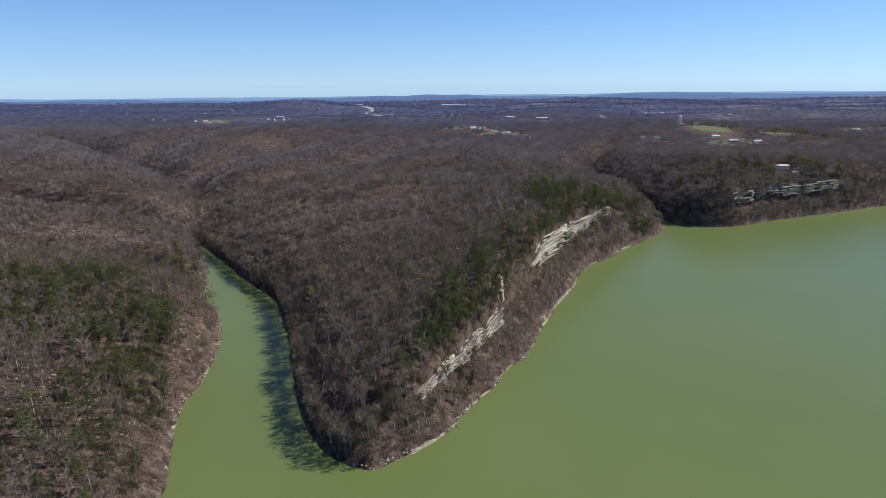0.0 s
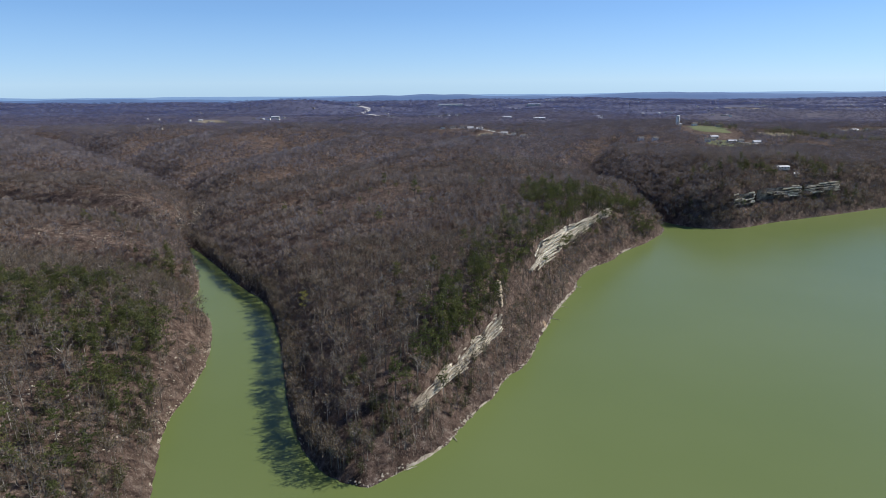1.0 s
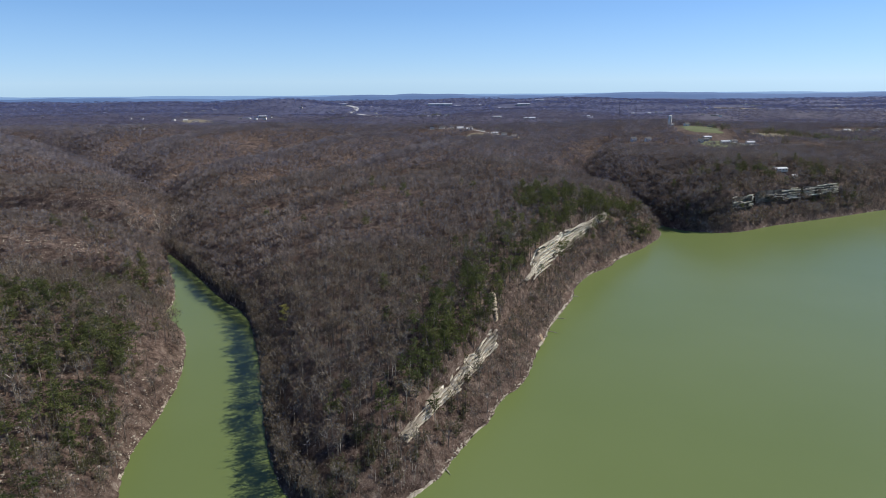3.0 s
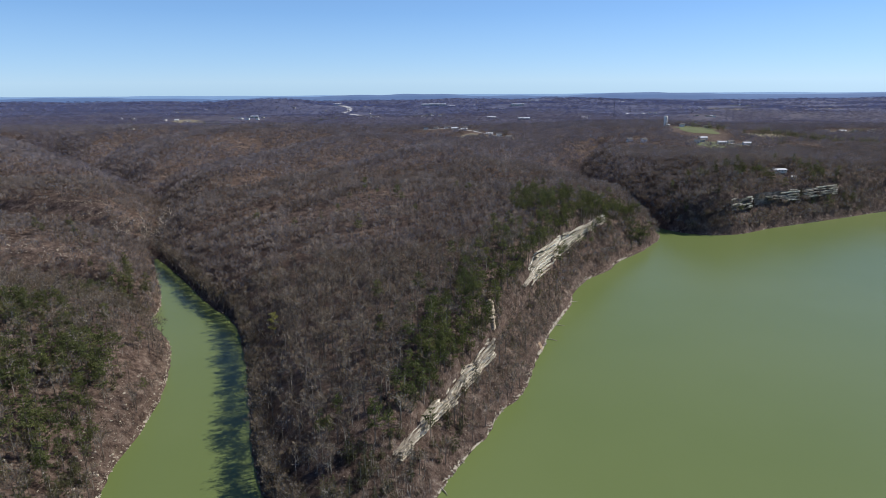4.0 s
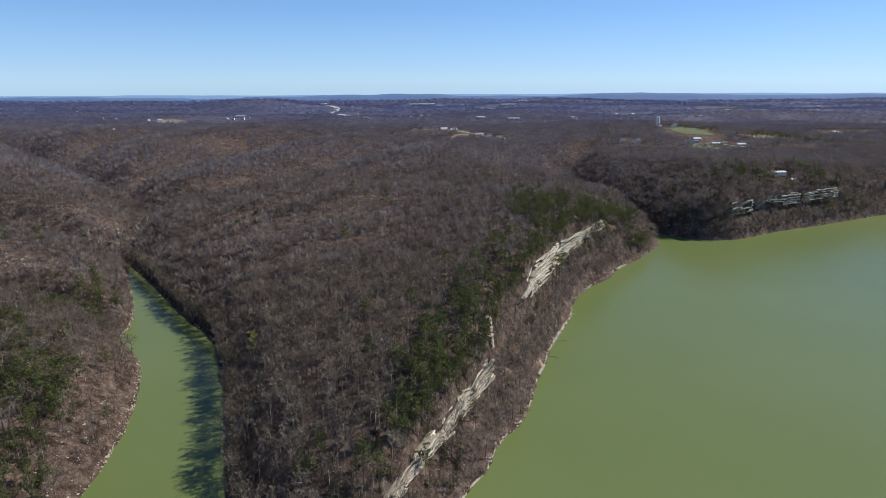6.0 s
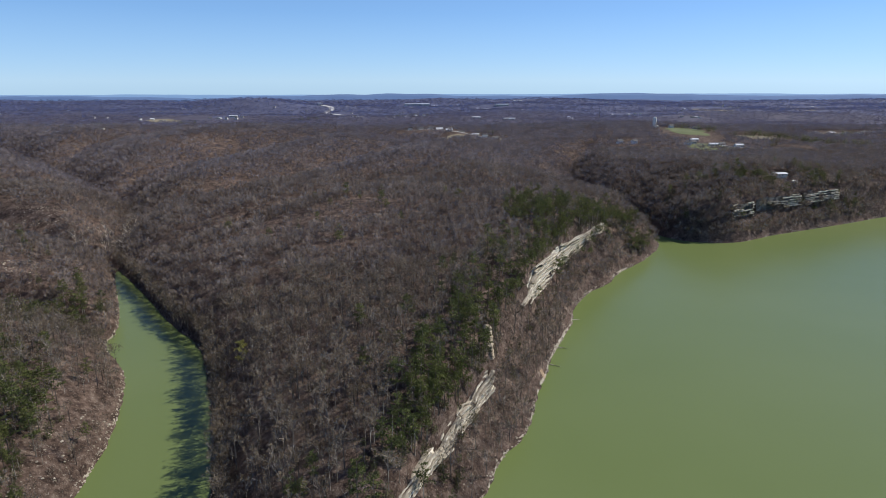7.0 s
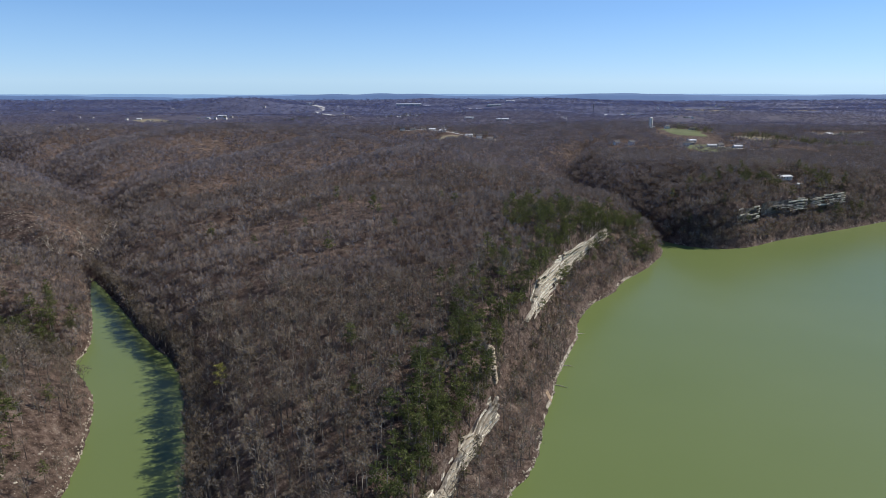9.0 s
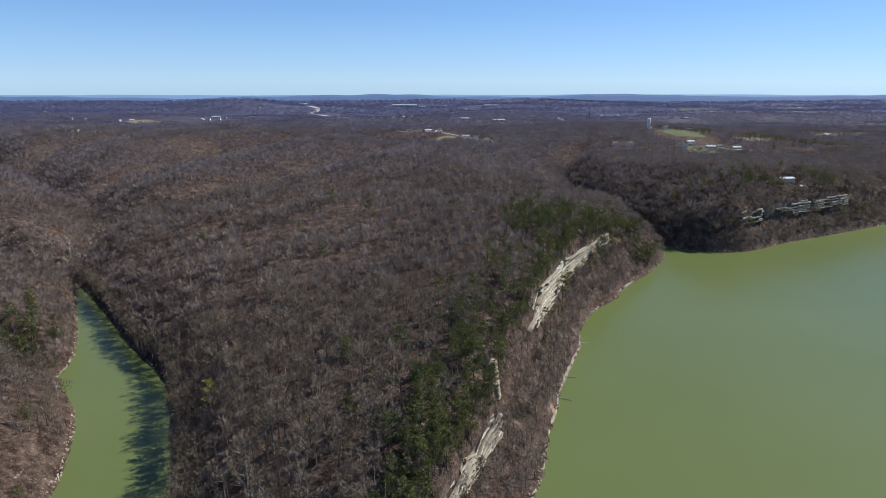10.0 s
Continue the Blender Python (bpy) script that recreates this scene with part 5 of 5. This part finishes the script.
strip("road_2", [(572, 1236), (600, 1200), (660, 1147), (691, 1050), (735, 1020), (900, 960)], 7, concrete_mat, "narrow pale lane past farm fields", "road")
strip("road_3", [(-40, 1530), (60, 1505), (150, 1440), (190, 1380)], 7, concrete_mat, "narrow pale street between hilltop houses", "road")


def field(name, cx, cy, rx, ry, mat, label):
    n, m = 40, 8
    v = [(cx, cy)]
    for j in range(1, m + 1):
        for k in range(n):
            a = 2 * math.pi * k / n
            r = j / m * (1 + 0.22 * math.sin(2 * a + cx) + 0.12 * math.sin(5 * a + cy))
            v.append((cx + rx * r * math.cos(a), cy + ry * r * math.sin(a)))
    v = np.array(v)
    z = ground_at(v[:, 0], v[:, 1]) + 0.35
    f = [(0, 1 + k, 1 + (k + 1) % n) for k in range(n)]
    for j in range(m - 1):
        for k in range(n):
            a, b = 1 + j * n + k, 1 + j * n + (k + 1) % n
            f += [(a, a + n, b + n), (a, b + n, b)]
    return tagged(new(name, mesh_from(name, np.column_stack([v, z]), np.array(f), [mat], smooth=True)), label, "field", kind="structure")


for i, (x, y, rx, ry, mat, label) in enumerate([
        (590, 1440, 50, 80, grass_mat, "green pasture sloping below the water tower"), (545, 1200, 52, 44, grass_mat, "green yard round farm buildings"),
        (709, 1360, 50, 26, hay_mat, "pale dry hay field"), (115, 1385, 62, 48, hay_mat, "dry grassy clearing below hilltop houses"),
        (648, 1050, 12, 38, hay_mat, "dry grass beside the lane"), (-1290, 3110, 110, 90, hay_mat, "distant pale field"), (-970, 2430, 70, 60, hay_mat, "distant pale field"),
        (-1110, 3170, 80, 60, hay_mat, "distant pale field"), (1811, 3523, 130, 100, grass_mat, "distant green field"), (2141, 3525, 140, 100, hay_mat, "distant pale field"),
        (1480, 3176, 90, 70, hay_mat, "distant pale field"), (960, 1450, 60, 40, hay_mat, "dry grass round distant houses"), (-900, 3330, 90, 70, hay_mat, "distant pale field")]):
    field("field_%d" % (i + 1), x, y, rx, ry, mat, label)

clay_mat = mottled("ochre_clay", [(0.4, (0.27, 0.19, 0.12)), (0.6, (0.42, 0.31, 0.20))], 0.4, fine=2.0, fine_mix=0.4, bump=0.5, distance=0.2)
for x, y, rx, ry in ((67, 396, 1.8, 3.2), (-160, 372, 1.6, 5.0)):
    field("clay_bank_%d" % int(y), x, y, rx, ry, clay_mat, "slumped ochre clay bank above the waterline")

# dark evergreen rows far off
er = []
for x0, y0, x1, y1, count in [(715, 1395, 755, 1300, 40), (755, 1300, 745, 1195, 50), (745, 1195, 790, 1140, 34), (640, 1400, 625, 1440, 12), (600, 1500, 640, 1420, 16), (-470, 2330, -380, 2320, 26), (-840, 2240, -775, 2222, 18), (120, 1500, 170, 1480, 14), (-130, 2560, 20, 2580, 24), (-1010, 1985, -960, 1975, 14),
                              (640, 1345, 760, 1345, 20), (640, 1200, 700, 1240, 14), (850, 1330, 960, 1420, 30)]:
    t = rng.uniform(0, 1, count)
    er.append(np.stack([x0 + (x1 - x0) * t + rng.normal(0, 5, count), y0 + (y1 - y0) * t + rng.normal(0, 5, count)], 1))
er = np.vstack(er)
small_pines = [evergreen(160 + k, tall=14, wide=7, low=0.1, tufts=60, leaf=1.3) for k in range(3)]
planted("pine_woods", small_pines, rows_for(er[:, 0], er[:, 1], 3, 62, 0.8, 1.2), [bark_mat, pine_mat], "dark rows of evergreens between distant fields", "pine woods")

# a thin radio mast
mast = new("radio_mast")
part("mast", box_mesh("mast", -0.7, 0.7, -0.7, 0.7, -2, 62, roof_mat, 0.1), mast)
part("antenna", box_mesh("antenna", -0.25, 0.25, -0.25, 0.25, 62, 72, roof_mat), mast)
mast.matrix_basis = pose(693, 2474, float(ground_at(693, 2474)))
tagged(mast, "thin dark radio mast above distant woods", "mast")


# the last ridges before the sky
def ridge(y, base, rise, east, mat, seed, low, label):
    """A long low ridge: base height, how far it rolls, how much higher it stands in the east."""
    xs = np.linspace(-4300, 4300, 420)
    crest = base + rise * (rough(xs, xs * 0 + seed, 520, seed) + 0.6 * rough(xs, xs * 0, 170, seed + 1)) + 0.8 * rough(xs, xs * 0, 90, seed + 2) + east * step(xs, -900, 200)
    rows = [np.column_stack([xs, np.full_like(xs, y - 160), np.full_like(xs, low)]), np.column_stack([xs, np.full_like(xs, y - 50), crest * 0.75 + low * 0.25]),
            np.column_stack([xs, np.full_like(xs, y), crest]), np.column_stack([xs, np.full_like(xs, y + 40), np.full_like(xs, low)])]
    n = len(xs)
    f = [(r * n + i, r * n + i + 1, (r + 1) * n + i + 1, (r + 1) * n + i) for r in range(3) for i in range(n - 1)]
    return tagged(new("backdrop", mesh_from("backdrop", np.vstack(rows), np.array(f), [mat], smooth=True)), label, "ridge", kind="structure")


# each ridge glows a little bluer or paler in place of air haze
ridge(4560, 28, 10, 5, ridge_mats[0], 21, 5, "low wooded ridge across the plain, purple-blue haze in its colour and glow")
ridge(4720, 55, 13, 13, ridge_mats[1], 24, 8, "low wooded ridge under the skyline, blue haze in its colour and glow")
ridge(4890, 66, 4, 4, ridge_mats[2], 27, 10, "last ridge on the skyline, pale blue haze in its colour and glow")
